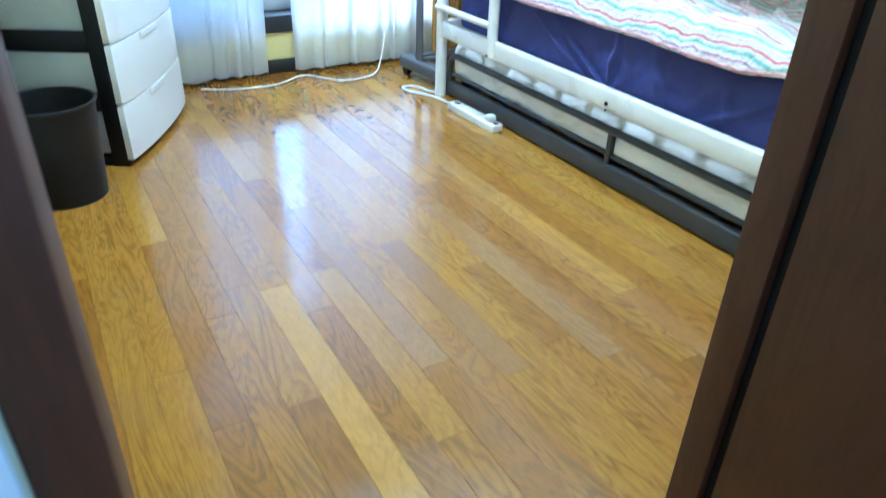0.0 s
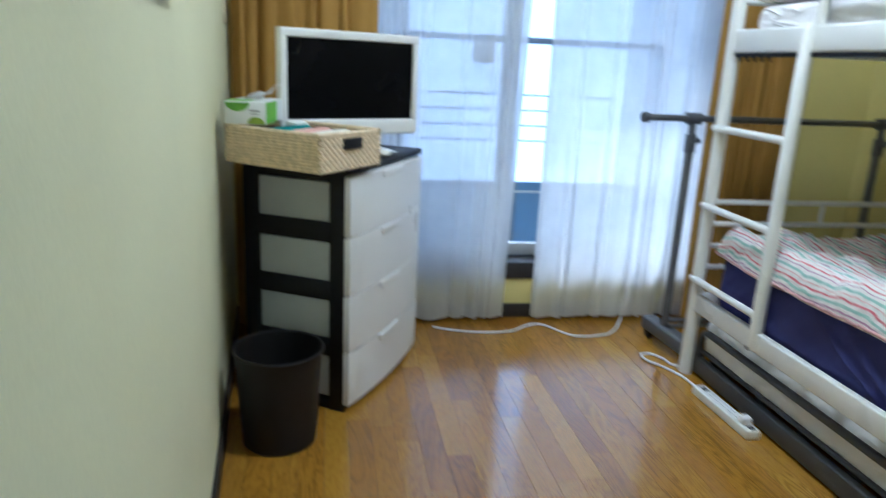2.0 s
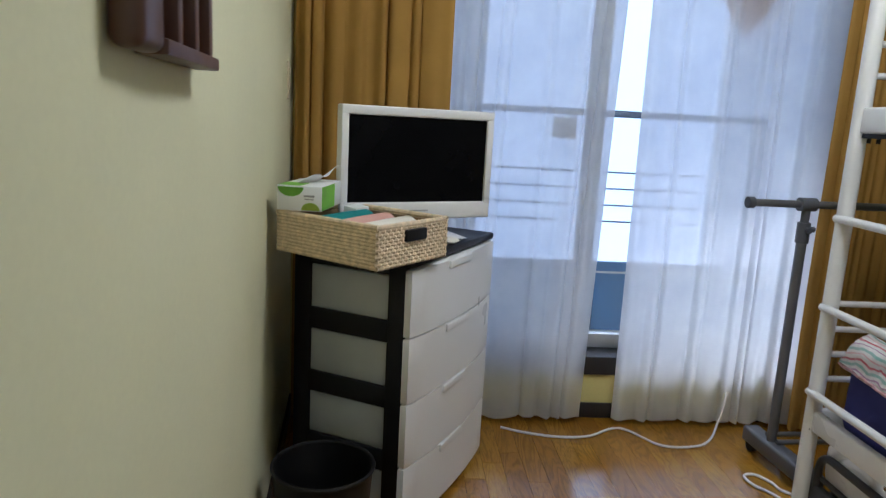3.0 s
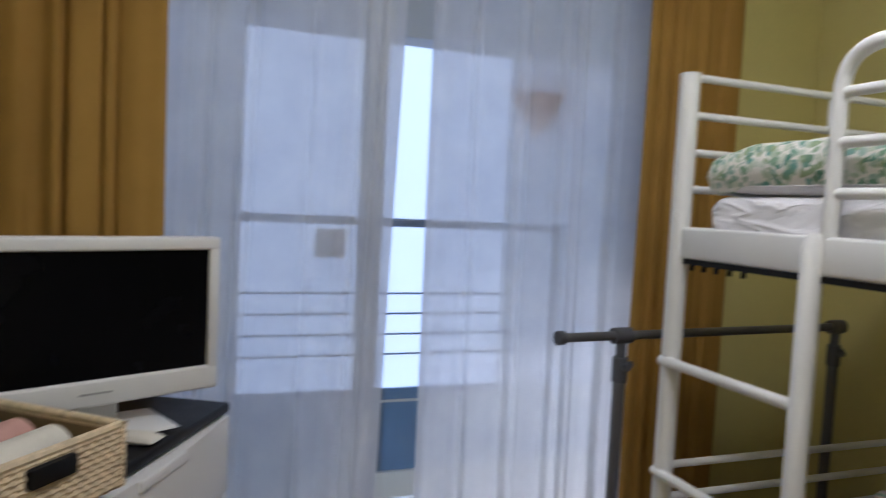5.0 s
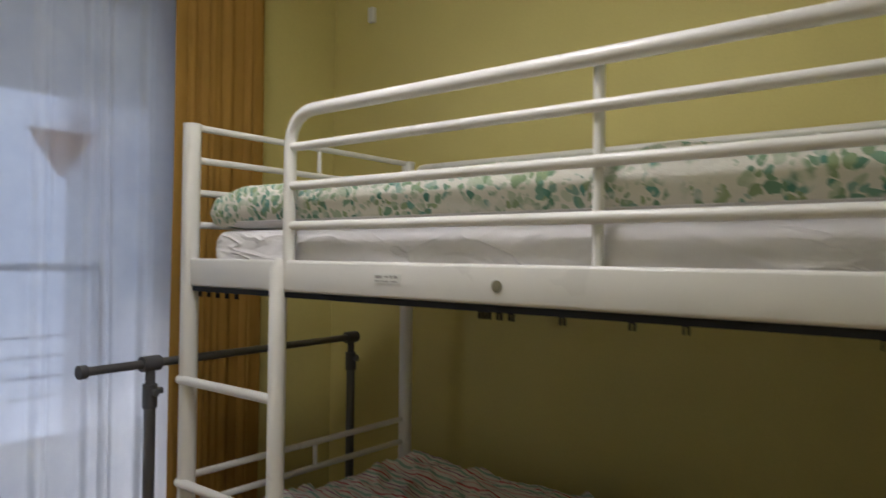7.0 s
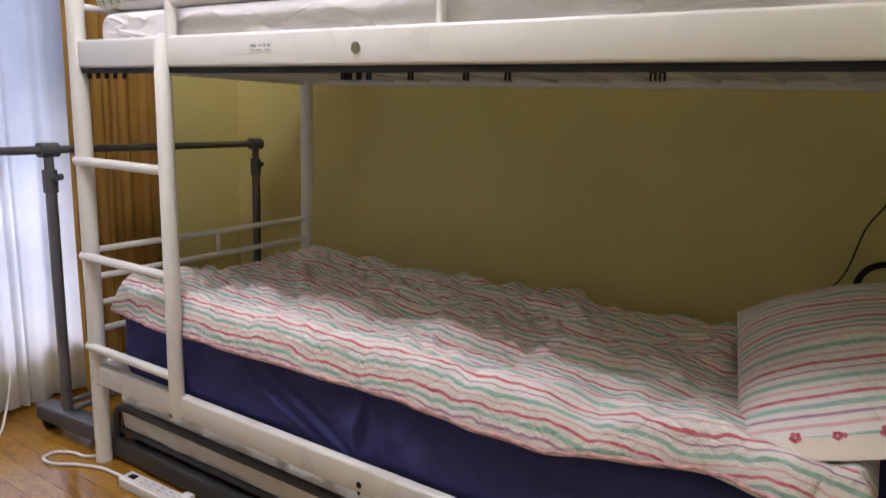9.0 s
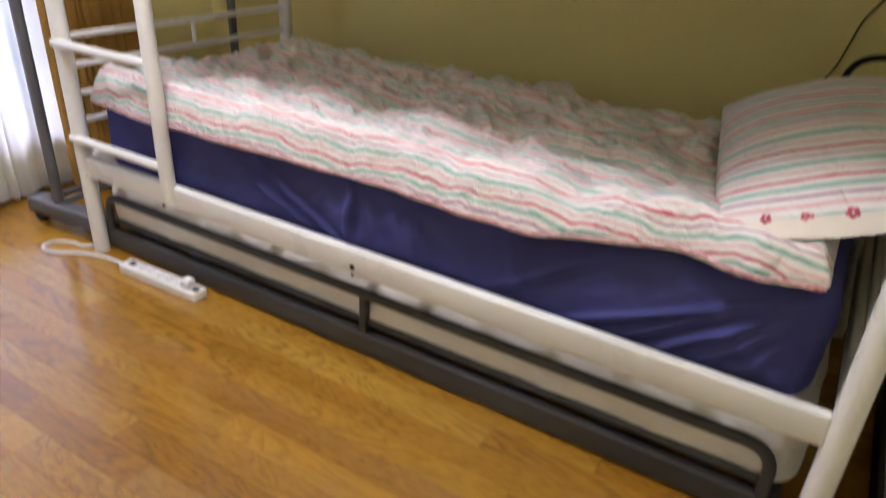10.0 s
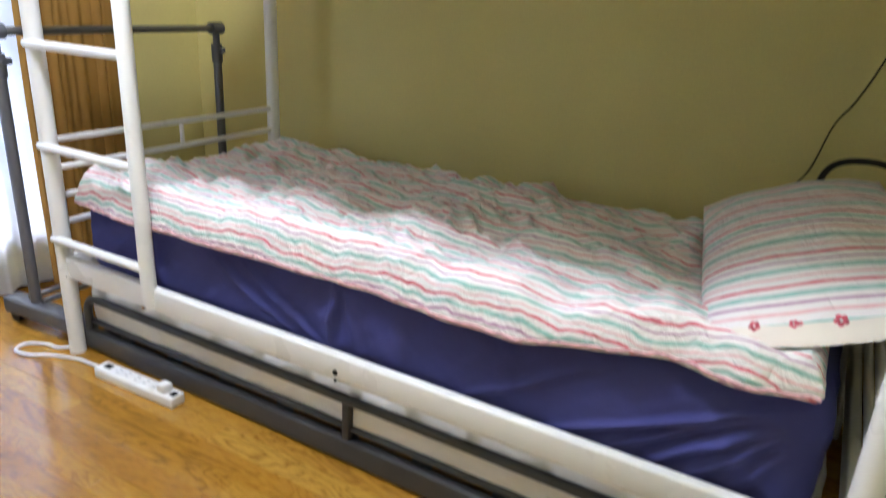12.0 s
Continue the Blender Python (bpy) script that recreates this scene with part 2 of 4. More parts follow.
FROSTED = plain("milky_plastic", (0.48, 0.50, 0.47), 0.45, 0.06, 6.0, 0.08)
SCREEN = plain("dark_screen", (0.003, 0.003, 0.0035), 0.25, 0.1, 5.0, 0.02, spec=0.12)
FRAME_DARK = plain("dark_bronze_aluminium", (0.03, 0.03, 0.033), 0.4, 0.15, 9.0, 0.08, metal=0.3)
SILVER = plain("silver_aluminium", (0.52, 0.54, 0.57), 0.4, 0.08, 9.0, 0.06, metal=0.4)
BASEBOARD = plain("black_baseboard", (0.018, 0.015, 0.014), 0.5, 0.2, 9.0, 0.15)
CEILING = plain("ceiling_paper", (0.78, 0.77, 0.72), 0.85, 0.04, 3.0, 0.2)
HALL_WALL = plain("white_hall_paper", (0.78, 0.80, 0.80), 0.8, 0.04, 3.0, 0.25)
SHEER = cloth("sheer_voile", (0.94, 0.945, 0.985), sheer=0.19, glow=0.80)
DRAPE = cloth("mustard_drape", (0.42, 0.24, 0.055), glow=0.12)
NAVY = cloth("navy_sheet", (0.060, 0.062, 0.205), fold=0.5)
WHITE_SHEET = cloth("white_sheet", (0.76, 0.74, 0.74), fold=0.6, crease=(4.0, 4.5, 15.0), depth=0.013)
FUTON = cloth("cream_mattress", (0.78, 0.76, 0.72), fold=0.5, crease=(4.0, 5.0, 9.0), depth=0.012)
QUILT = stripes("striped_quilt", 0, 0.20, 0.075)
PILLOW = stripes("striped_pillow", 0, 0.27, 0.014)
PILLOW_BAND = cloth("cream_cotton", (0.78, 0.72, 0.62), fold=0.35)
FLOWER = plain("red_print", (0.50, 0.10, 0.13), 0.9, 0.5, 130.0, 0.2)
LEAFY = leafy()
WICKER = plain("paper_wicker", (0.70, 0.56, 0.36), 0.8, 0.22, 60.0, 0.5)
LINING = plain("tan_lining", (0.30, 0.20, 0.10), 0.9, 0.12, 20.0, 0.3)
TEAL = cloth("teal_towel", (0.03, 0.20, 0.20), fold=0.8)
PINK = cloth("pink_towel", (0.62, 0.36, 0.30), fold=0.8)
CREAM = cloth("white_towel", (0.74, 0.70, 0.60), fold=0.8)
GREEN = plain("green_print", (0.22, 0.52, 0.05), 0.6, 0.15, 20.0, 0.1)
BOX_WHITE = plain("white_card", (0.78, 0.79, 0.76), 0.6, 0.05, 10.0, 0.1)
TISSUE = cloth("tissue_paper", (0.84, 0.84, 0.84), glow=0.3)
DARK_WOOD = oak("dark_walnut", (0.085, 0.034, 0.018), (0.105, 0.045, 0.025), (0.13, 0.06, 0.035), along=2, gloss=0.4, line=0.4, coat=0.0)
CORD = plain("white_cord", (0.78, 0.76, 0.72), 0.45, 0.05, 20.0, 0.05)
CHROME = plain("steel", (0.55, 0.55, 0.55), 0.25, 0.1, 20.0, 0.05, metal=1.0)
INK = plain("grey_print", (0.36, 0.36, 0.35), 0.6, 0.2, 40.0, 0.05)
BEIGE = plain("beige_plate", (0.62, 0.52, 0.34), 0.5, 0.06, 12.0, 0.05)
GLASS = glass()
LAMP = glowing("lamp_diffuser", (1.0, 0.955, 0.88), LAMP_GLOW)
OUTSIDE = glowing("bright_sky", (0.79, 0.87, 1.0), SKY_GLOW)
PLASTER = plain("pale_plaster", (0.62, 0.63, 0.65), 0.85, 0.08, 2.0, 0.3)
RAILING = plain("slate_railing", (0.20, 0.25, 0.34), 0.5, 0.1, 8.0, 0.1)
BLUE_PANEL = plain("blue_panel", (0.14, 0.27, 0.48), 0.5, 0.15, 4.0, 0.1)
CONCRETE = plain("balcony_concrete", (0.66, 0.67, 0.68), 0.9, 0.15, 5.0, 0.4)

# ---- mesh helpers ----
PLACE = {}


def thing(name, m, label, category, group="", kind=""):
    """An empty at the base of a thing; its parts are built in its own axes."""
    ob = new(name)
    ob.empty_display_size = 0.05
    ob.matrix_world = m
    PLACE[ob] = m
    return tagged(ob, label, category, group, kind)


def as_mesh(name, bm, material, smooth=True, sharp=35):
    me = bpy.data.meshes.new(name)
    bmesh.ops.recalc_face_normals(bm, faces=bm.faces)
    bm.to_mesh(me)
    bm.free()
    me.materials.append(material)
    if smooth:
        me.shade_smooth()
        me.set_sharp_from_angle(angle=radians(sharp))
    return me


def part(name, bm, material, parent, label="", smooth=True, sharp=35):
    ob = new(name, as_mesh(name, bm, material, smooth, sharp))
    ob.parent = parent
    return tagged(ob, label)


def single(name, bm, material, label, category="", kind="", group=""):
    return tagged(new(name, as_mesh(name, bm, material)), label, category, group, kind)


def box(bm, centre, size, bevel=0.0, turn=0.0, steps=2):
    got = bmesh.ops.create_cube(bm, size=1.0)
    vs = got["verts"]
    bmesh.ops.transform(bm, matrix=Matrix.Translation(centre) @ Matrix.Rotation(radians(turn), 4, "Z") @ Matrix.Diagonal((*size, 1)), verts=vs)
    if bevel:
        edges = {e for v in vs for e in v.link_edges}
        bmesh.ops.bevel(bm, geom=list(edges), offset=min(bevel, 0.45 * min(size)), segments=steps, affect="EDGES", profile=0.5)
    return bm


def block(lo, hi, bevel=0.0, steps=2):
    bm = bmesh.new()
    return box(bm, [(a + c) / 2 for a, c in zip(lo, hi)], [c - a for a, c in zip(lo, hi)], bevel, 0, steps)


def fillet(pts, r, n=5):
    """A path with its inner corners rounded."""
    out = [Vector(pts[0])]
    for a, p, c in zip(pts, pts[1:], pts[2:]):
        a, p, c = Vector(a), Vector(p), Vector(c)
        u, w = (a - p), (c - p)
        d = min(r, u.length * 0.49, w.length * 0.49)
        s, e = p + u.normalized() * d, p + w.normalized() * d
        for k in range(n + 1):
            f = k / n
            out.append((1 - f) ** 2 * s + 2 * f * (1 - f) * p + f * f * e)
    out.append(Vector(pts[-1]))
    return out


def curve_points(pts, n=8):
    """A smooth path through the points."""
    p = [Vector(q) for q in pts]
    p = [2 * p[0] - p[1], *p, 2 * p[-1] - p[-2]]
    out = []
    for a, b, c, d in zip(p, p[1:], p[2:], p[3:]):
        for k in range(n):
            f = k / n
            out.append(0.5 * (2 * b + (c - a) * f + (2 * a - 5 * b + 4 * c - d) * f * f + (3 * b - a - 3 * c + d) * f ** 3))
    return out + [p[-2]]


def tube(bm, pts, r, seg=10, closed=False):
    pts = [Vector(p) for p in pts]
    n = len(pts)
    rings, side = [], None
    for k, p in enumerate(pts):
        a, c = pts[k - 1] if (k or closed) else p, pts[(k + 1) % n] if (k < n - 1 or closed) else p
        d = (c - a).normalized()
        if side is None:
            side = d.cross(Vector((0, 0, 1)) if abs(d.z) < 0.9 else Vector((1, 0, 0))).normalized()
        side = (side - d * side.dot(d)).normalized()
        up = d.cross(side)
        rings.append([bm.verts.new(p + r * (math.cos(q) * side + math.sin(q) * up)) for q in (2 * math.pi * i / seg for i in range(seg))])
    for k in range(n if closed else n - 1):
        a, c = rings[k], rings[(k + 1) % n]
        for i in range(seg):
            bm.faces.new((a[i], a[(i + 1) % seg], c[(i + 1) % seg], c[i]))
    if not closed:
        bm.faces.new(rings[0][::-1])
        bm.faces.new(rings[-1])
    return bm


def pipe(pts, r, seg=12, closed=False):
    return tube(bmesh.new(), pts, r, seg, closed)


def lathe(profile, seg=40):
    """A turned shape from (radius, height) pairs."""
    bm = bmesh.new()
    rings = [[bm.verts.new((r * math.cos(a), r * math.sin(a), z)) for a in (2 * math.pi * k / seg for k in range(seg))] for r, z in profile]
    for a, c in zip(rings, rings[1:]):
        for k in range(seg):
            bm.faces.new((a[k], a[(k + 1) % seg], c[(k + 1) % seg], c[k]))
    bm.faces.new(rings[0][::-1])
    bm.faces.new(rings[-1])
    return bm


def sheet(nx, ny, place):
    """A grid whose corner (i, j) lies at place(u, v)."""
    bm = bmesh.new()
    g = [[bm.verts.new(place(i / nx, j / ny)) for j in range(ny + 1)] for i in range(nx + 1)]
    for i in range(nx):
        for j in range(ny):
            bm.faces.new((g[i][j], g[i + 1][j], g[i + 1][j + 1], g[i][j + 1]))
    return bm


def rough(x, y, z=0.0, scale=1.0):
    return noise.noise(Vector((x * scale, y * scale, z * scale)))


def cushion(size, lumps, seed, nx=40, ny=40, flat=3.5, rim=0.45, power=0.5):
    """A stuffed, rounded slab on z = 0: bulging top, rounded rim, soft lumps."""
    w, l, h = size
    bm = bmesh.new()
    top, low = [], []
    for i in range(nx + 1):
        top.append([]), low.append([])
        for j in range(ny + 1):
            u, v = 2 * i / nx - 1, 2 * j / ny - 1
            edge = max(0.0, (1 - abs(u) ** (flat * 2)) * (1 - abs(v) ** (flat * 2))) ** power
            x, y = u * w / 2, v * l / 2
            lump = lumps * (rough(x, y, seed, 5.0) + 0.6 * rough(x, y, seed + 7, 13.0))
            top[i].append(bm.verts.new((x + 0.3 * lump * abs(v), y + 0.3 * lump * abs(u), h * (rim + (1 - rim) * edge) + lump * edge)))
            low[i].append(bm.verts.new((x * (0.985 if edge < 0.2 else 1), y * (0.985 if edge < 0.2 else 1), h * rim * (1 - edge))) if 0 < i < nx and 0 < j < ny else top[i][j])
    for i in range(nx):
        for j in range(ny):
            bm.faces.new((top[i][j], top[i + 1][j], top[i + 1][j + 1], top[i][j + 1]))
            f = [low[i][j], low[i][j + 1], low[i + 1][j + 1], low[i + 1][j]]
            bm.faces.new(f)
    return bm


# ---- the shell of the room ----
def west_x(y):
    return WEST_A + (WEST_B - WEST_A) * (y - SOUTH) / (NORTH - SOUTH)


def prism(outline, z0, z1):
    bm = bmesh.new()
    a = [bm.verts.new((x, y, z0)) for x, y in outline]
    c = [bm.verts.new((x, y, z1)) for x, y in outline]
    n = len(a)
    for k in range(n):
        bm.faces.new((a[k], a[(k + 1) % n], c[(k + 1) % n], c[k]))
    bm.faces.new(a[::-1])
    bm.faces.new(c)
    return bm


def wall_pieces(name, pieces, material, label):
    bm = bmesh.new()
    for lo, hi in pieces:
        box(bm, [(a + c) / 2 for a, c in zip(lo, hi)], [c - a for a, c in zip(lo, hi)])
    return single(name, bm, material, label, "wall", "structure")


single("wall_west", prism([(west_x(SOUTH), SOUTH), (west_x(NORTH), NORTH), (west_x(NORTH) - 0.12, NORTH), (west_x(SOUTH) - 0.12, SOUTH)], 0, CEIL), DAYLIT_WALL, "cream-green textured wallpaper wall, daylight painted into its pale colour", "wall", "structure")
wall_pieces("wall_east", [((EAST, SOUTH, 0), (EAST + 0.12, NORTH, CEIL))], WALL, "olive-yellow wallpaper wall behind the bunk bed, shade painted into its colour")
wall_pieces("wall_north", [((-0.40, NORTH, -0.02), (WIN_L, NORTH + 0.16, CEIL)), ((WIN_R, NORTH, -0.02), (EAST + 0.12, NORTH + 0.16, CEIL)),
                           ((WIN_L, NORTH, -0.02), (WIN_R, NORTH + 0.16, WIN_B - 0.075)), ((WIN_L, NORTH, WIN_T), (WIN_R, NORTH + 0.16, CEIL))], WALL, "olive-yellow wallpaper wall with a wide window, shade painted into its colour")
wall_pieces("wall_south", [((DOOR_R + 0.03, 0.37, 0), (EAST + 0.12, SOUTH, CEIL)), ((-0.6, 0.37, 0), (DOOR_L - 0.03, SOUTH - 0.001, CEIL)), ((DOOR_L - 0.03, 0.37, DOOR_H + 0.03), (DOOR_R + 0.03, SOUTH, CEIL))], DAYLIT_WALL, "cream-green wallpaper wall with the doorway, daylight painted into its pale colour")
# the openings out of view are added so skylight reaches the door jamb
wall_pieces("wall_hall", [((-0.65, -1.2, 0), (-0.6, 0.37, CEIL)), ((1.3, -1.2, 0), (1.35, 0.37, 0.8)), ((1.3, -1.2, 2.2), (1.35, 0.37, CEIL)), ((1.3, -1.2, 0.8), (1.35, -0.9, 2.2)), ((1.3, 0.1, 0.8), (1.35, 0.37, 2.2)), ((-0.65, -1.25, 0), (1.35, -1.2, 0.7)), ((-0.65, -1.25, 2.2), (1.35, -1.2, CEIL)), ((-0.65, -1.25, 0.7), (0.55, -1.2, 2.2)), ((1.28, -1.25, 0.7), (1.35, -1.2, 2.2)), ((-0.6, 0.364, 0), (DOOR_L - 0.0305, 0.3695, CEIL))], HALL_WALL, "plain white hallway walls outside the door, unseen openings added for light")
single("ceiling", block((-0.7, -1.3, CEIL), (EAST + 0.12, NORTH + 0.16, CEIL + 0.08)), CEILING, "pale papered ceiling", "ceiling", "structure")

# baseboards
single("baseboard", block((DOOR_R + 0.07, SOUTH, 0), (EAST, SOUTH + 0.012, 0.062), 0.003), BASEBOARD, "narrow black baseboard along the door wall", "baseboard", "structure")
single("baseboard", block((EAST - 0.012, SOUTH + 0.013, 0), (EAST, NORTH - 0.013, 0.062), 0.003), BASEBOARD, "narrow black baseboard behind the bed", "baseboard", "structure")
single("baseboard", block((west_x(NORTH) + 0.014, NORTH - 0.012, 0), (EAST, NORTH, 0.062), 0.003), BASEBOARD, "narrow black baseboard below the window", "baseboard", "structure")
single("baseboard", prism([(west_x(SOUTH + 0.03), SOUTH + 0.03), (west_x(SOUTH + 0.03) + 0.010, SOUTH + 0.03), (west_x(NORTH) + 0.010, NORTH), (west_x(NORTH), NORTH)], 0, 0.062), BASEBOARD, "narrow black baseboard along the long wall", "baseboard", "structure")

# door frame
door = thing("door_1", pose(0, 0, 0), "brown wooden door frame with an open doorway", "door frame", kind="structure")
part("door_jamb", block((DOOR_R, 0.455, 0), (DOOR_R + 0.03, 0.495, DOOR_H), 0.003), JAMB, door)
part("door_jamb", block((DOOR_R + 0.012, 0.443, 0), (DOOR_R + 0.03, 0.455, DOOR_H)), BLACK, door, "dark groove in the jamb")
part("door_jamb", block((DOOR_R + 0.004, 0.23, 0), (DOOR_R + 0.03, 0.443, DOOR_H), 0.003), JAMB, door)
part("strike_plate", block((DOOR_R + 0.001, 0.405, 0.19), (DOOR_R + 0.004, 0.430, 0.262), 0.001), CHROME, door, "small steel plate")
part("casing", block((DOOR_R + 0.0305, SOUTH, 0), (DOOR_R + 0.066, 0.495, DOOR_H + 0.03), 0.003), JAMB, door)
part("door_jamb", block((DOOR_L - 0.03, 0.378, 0), (DOOR_L, 0.495, DOOR_H), 0.003), JAMB, door)
part("lintel", block((DOOR_L - 0.03, 0.33, DOOR_H), (DOOR_R + 0.03, 0.495, DOOR_H + 0.03), 0.003), JAMB, door)

# window: fixed frame, two sliding sashes, glass
win = thing("window_1", pose(0, 0, 0), "wide sliding window with a dark aluminium frame", "window", kind="structure")
yf = NORTH + 0.06
part("window_sill", block((WIN_L, NORTH - 0.012, WIN_B - 0.075), (WIN_R, NORTH + 0.16, WIN_B), 0.004), FRAME_DARK, win, "black window sill")
part("window_frame", block((WIN_L, NORTH - 0.008, WIN_B), (WIN_L + 0.04, NORTH + 0.15, WIN_T), 0.003), FRAME_DARK, win)
part("window_frame", block((WIN_R - 0.04, NORTH - 0.008, WIN_B), (WIN_R, NORTH + 0.15, WIN_T), 0.003), FRAME_DARK, win)
part("window_frame", block((WIN_L + 0.04, NORTH - 0.008, WIN_T - 0.04), (WIN_R - 0.04, NORTH + 0.15, WIN_T), 0.003), FRAME_DARK, win)
for x0, x1, y0 in ((WIN_L + 0.04, 0.945, yf), (0.885, WIN_R - 0.04, yf + 0.04)):
    sash = part("sash", block((x0, y0, WIN_B + 0.002), (x0 + 0.055, y0 + 0.03, WIN_T - 0.042), 0.004), SILVER, win)
    part("stile", block((x1 - 0.055, y0, WIN_B + 0.002), (x1, y0 + 0.03, WIN_T - 0.042), 0.004), SILVER, sash)
    part("rail", block((x0 + 0.055, y0, WIN_B + 0.002), (x1 - 0.055, y0 + 0.03, WIN_B + 0.06), 0.004), SILVER, sash)
    part("rail", block((x0 + 0.055, y0, WIN_T - 0.09), (x1 - 0.055, y0 + 0.03, WIN_T - 0.042), 0.004), SILVER, sash)
    pane = part("pane", block((x0 + 0.05, y0 + 0.012, WIN_B + 0.055), (x1 - 0.05, y0 + 0.017, WIN_T - 0.085)), GLASS, win, "wired glass pane")
    pane.visible_shadow = False
part("lock", block((0.745, yf - 0.03, 1.094), (0.83, yf, 1.176), 0.006), WHITE_PLASTIC, win, "pale window lock")

# outside: balcony, railing, bright distance
single("ground", block((-40, -30, -6.2), (40, 60, -6.0)), CONCRETE, "grey paved ground far below", "ground", "structure")
single("balcony_floor", block((-1.5, NORTH + 0.17, -0.40), (3.0, 5.55, -0.25)), CONCRETE, "grey concrete balcony floor outside the window", "floor", "structure")
# eave top is raised out of view to keep sun off the upper sheers
wall_pieces("wall_outside", [((2.42, 3.6, -0.25), (2.6, 5.6, 2.9)), ((-0.6, 4.6, -0.25), (0.62, 5.6, 2.9)), ((-3.0, 3.9, 1.905), (5.0, 4.05, 3.1))], PLASTER, "pale plaster balcony walls and eave, eave raised unseen to block sun")
rail = thing("balcony_railing", pose(0, 3.47, 0), "slate-blue metal window railing with horizontal bars", "railing", kind="structure")
part("top_rail", block((0.30, -0.012, 1.184), (1.62, 0.012, 1.211), 0.004), RAILING, rail)
for z in (0.964, 0.897, 0.829, 0.762):
    part("bar", pipe([(0.30, 0, z), (1.62, 0, z)], 0.0034, 8), RAILING, rail)
for x in (0.296, 1.624):
    part("bracket", block((x - 0.004, -0.06, 0.74), (x + 0.004, 0.014, 1.215), 0.001), RAILING, rail)
fence = thing("parapet_panel", pose(0, 4.12, 0), "slate and blue parapet panels with a white trim line", "parapet", kind="structure")
part("panel", block((-1.4, -0.01, 0.10), (1.20, 0.01, 0.465), 0.004), RAILING, fence, "slate panel")
part("panel", block((1.2005, -0.008, 0.10), (2.9, 0.008, 0.465), 0.004), BLUE_PANEL, fence, "blue panel")
part("trim_bar", block((-1.4, -0.0145, 0.405), (2.9, -0.0105, 0.416)), WHITE_PLASTIC, fence, "thin white trim line")
single("window_ledge", block((-1.4, 4.10, -0.25), (2.9, 4.20, 0.098), 0.006), WHITE_PLASTIC, "white parapet base outside the window", "ledge", "structure")
single("backdrop", block((-9, 12.0, -6), (13, 12.1, 9)), OUTSIDE, "hazy bright sky beyond the balcony", "backdrop", "structure")

# ---- ceiling lamp ----
lamp = thing("ceiling_lamp", pose(1.02, 1.88, CEIL), "round white ceiling lamp, switched on", "lamp")
part("base", lathe([(0.10, 0.0), (0.10, -0.03), (0.22, -0.035), (0.22, -0.05)]), WHITE_PLASTIC, lamp)
part("shade", lathe([(0.225, -0.05), (0.235, -0.065), (0.225, -0.095), (0.18, -0.12), (0.08, -0.132), (0.01, -0.134)]), LAMP, lamp, "glowing round diffuser")


# ---- curtains ----
def curtain(name, x0, x1, y, z0, z1, folds, amp, material, label, seed, flare=0.0, lean=0.0):
    rnd = random.Random(seed)
    ph = [rnd.uniform(0, 6.28) for _ in range(4)]

    def place(u, v):
        z = z0 + (z1 - z0) * v
        low = 1 - v
        w = u + 0.012 * math.sin(6.28 * u * 2.3 + ph[0]) * low
        k = 6.28 * folds * (w + 0.42 / folds * math.sin(6.28 * 1.7 * w + ph[1]) + 0.22 / folds * math.sin(6.28 * 4.3 * w + ph[0]) + 0.10 / folds * rough(u * 7, v * 1.5, seed))
        fold = math.sin(k + 0.5 * math.sin(2.1 * low + ph[2])) + 0.45 * math.sin(1.63 * k + ph[3] + 0.8 * low)
        yy = y + amp * (0.75 + 0.6 * rough(u * 5, 3.0, seed)) * fold * (0.55 + 0.45 * low) + 0.012 * rough(u * 3, v * 2, seed)
        xx = x0 + (x1 - x0) * u + flare * (u - 0.5) * low + lean * low + 0.35 * amp * math.cos(k) * (0.5 + 0.5 * low)
        zz = z + (0.012 * rough(u * 9, 0, seed) if v == 0 else 0)
        return xx, yy, zz

    cur = thing(name, pose(0, 0, 0), label, "curtain")
    bm = sheet(int(folds * 16), 24, place)
    part("cloth", bm, material, cur, sharp=150)
    hem = sheet(int(folds * 16), 2, lambda u, v: (lambda p: (p[0], p[1] - 0.0022, p[2] + v * 0.075))(place(u, 0.0)))
    part("hem", hem, material, cur, "doubled hem")
    return cur


curtain("sheer_curtain", 0.30, 0.97, 3.185, 0.022, 2.30, 9, 0.014, SHEER, "white sheer voile curtain hanging to the floor", 3, lean=-0.05)
curtain("sheer_curtain", 1.035, 1.775, 3.185, 0.022, 2.30, 10, 0.014, SHEER, "white sheer voile curtain with a parted edge", 8, lean=0.012)
curtain("drape", west_x(3.1) + 0.02, 0.335, 3.125, 0.03, 2.31, 6, 0.028, DRAPE, "mustard-yellow pleated drape gathered by the wall", 5)
curtain("drape", 1.715, 2.09, 3.125, 0.03, 2.31, 5, 0.026, DRAPE, "mustard-yellow pleated drape behind the bunk bed", 11)
crail = thing("curtain_rail", pose(0, 0, 0), "white double curtain rail above the window", "curtain rail")
for y in (3.125, 3.185):
    part("track", block((west_x(3.1) + 0.01, y - 0.012, 2.31), (2.24, y + 0.012, 2.335), 0.003), WHITE_PLASTIC, crail)
for x in (0.0, 1.05, 2.1):
    part("bracket", block((x - 0.015, 3.11, 2.335), (x + 0.015, NORTH, 2.35), 0.003), WHITE_PLASTIC, crail)

# pinkish tapered shape of unclear kind; its thread is added
orn = thing("window_shape", pose(1.425, 3.272, 1.635), "pinkish tapered shape behind the sheer curtain", "ornament")
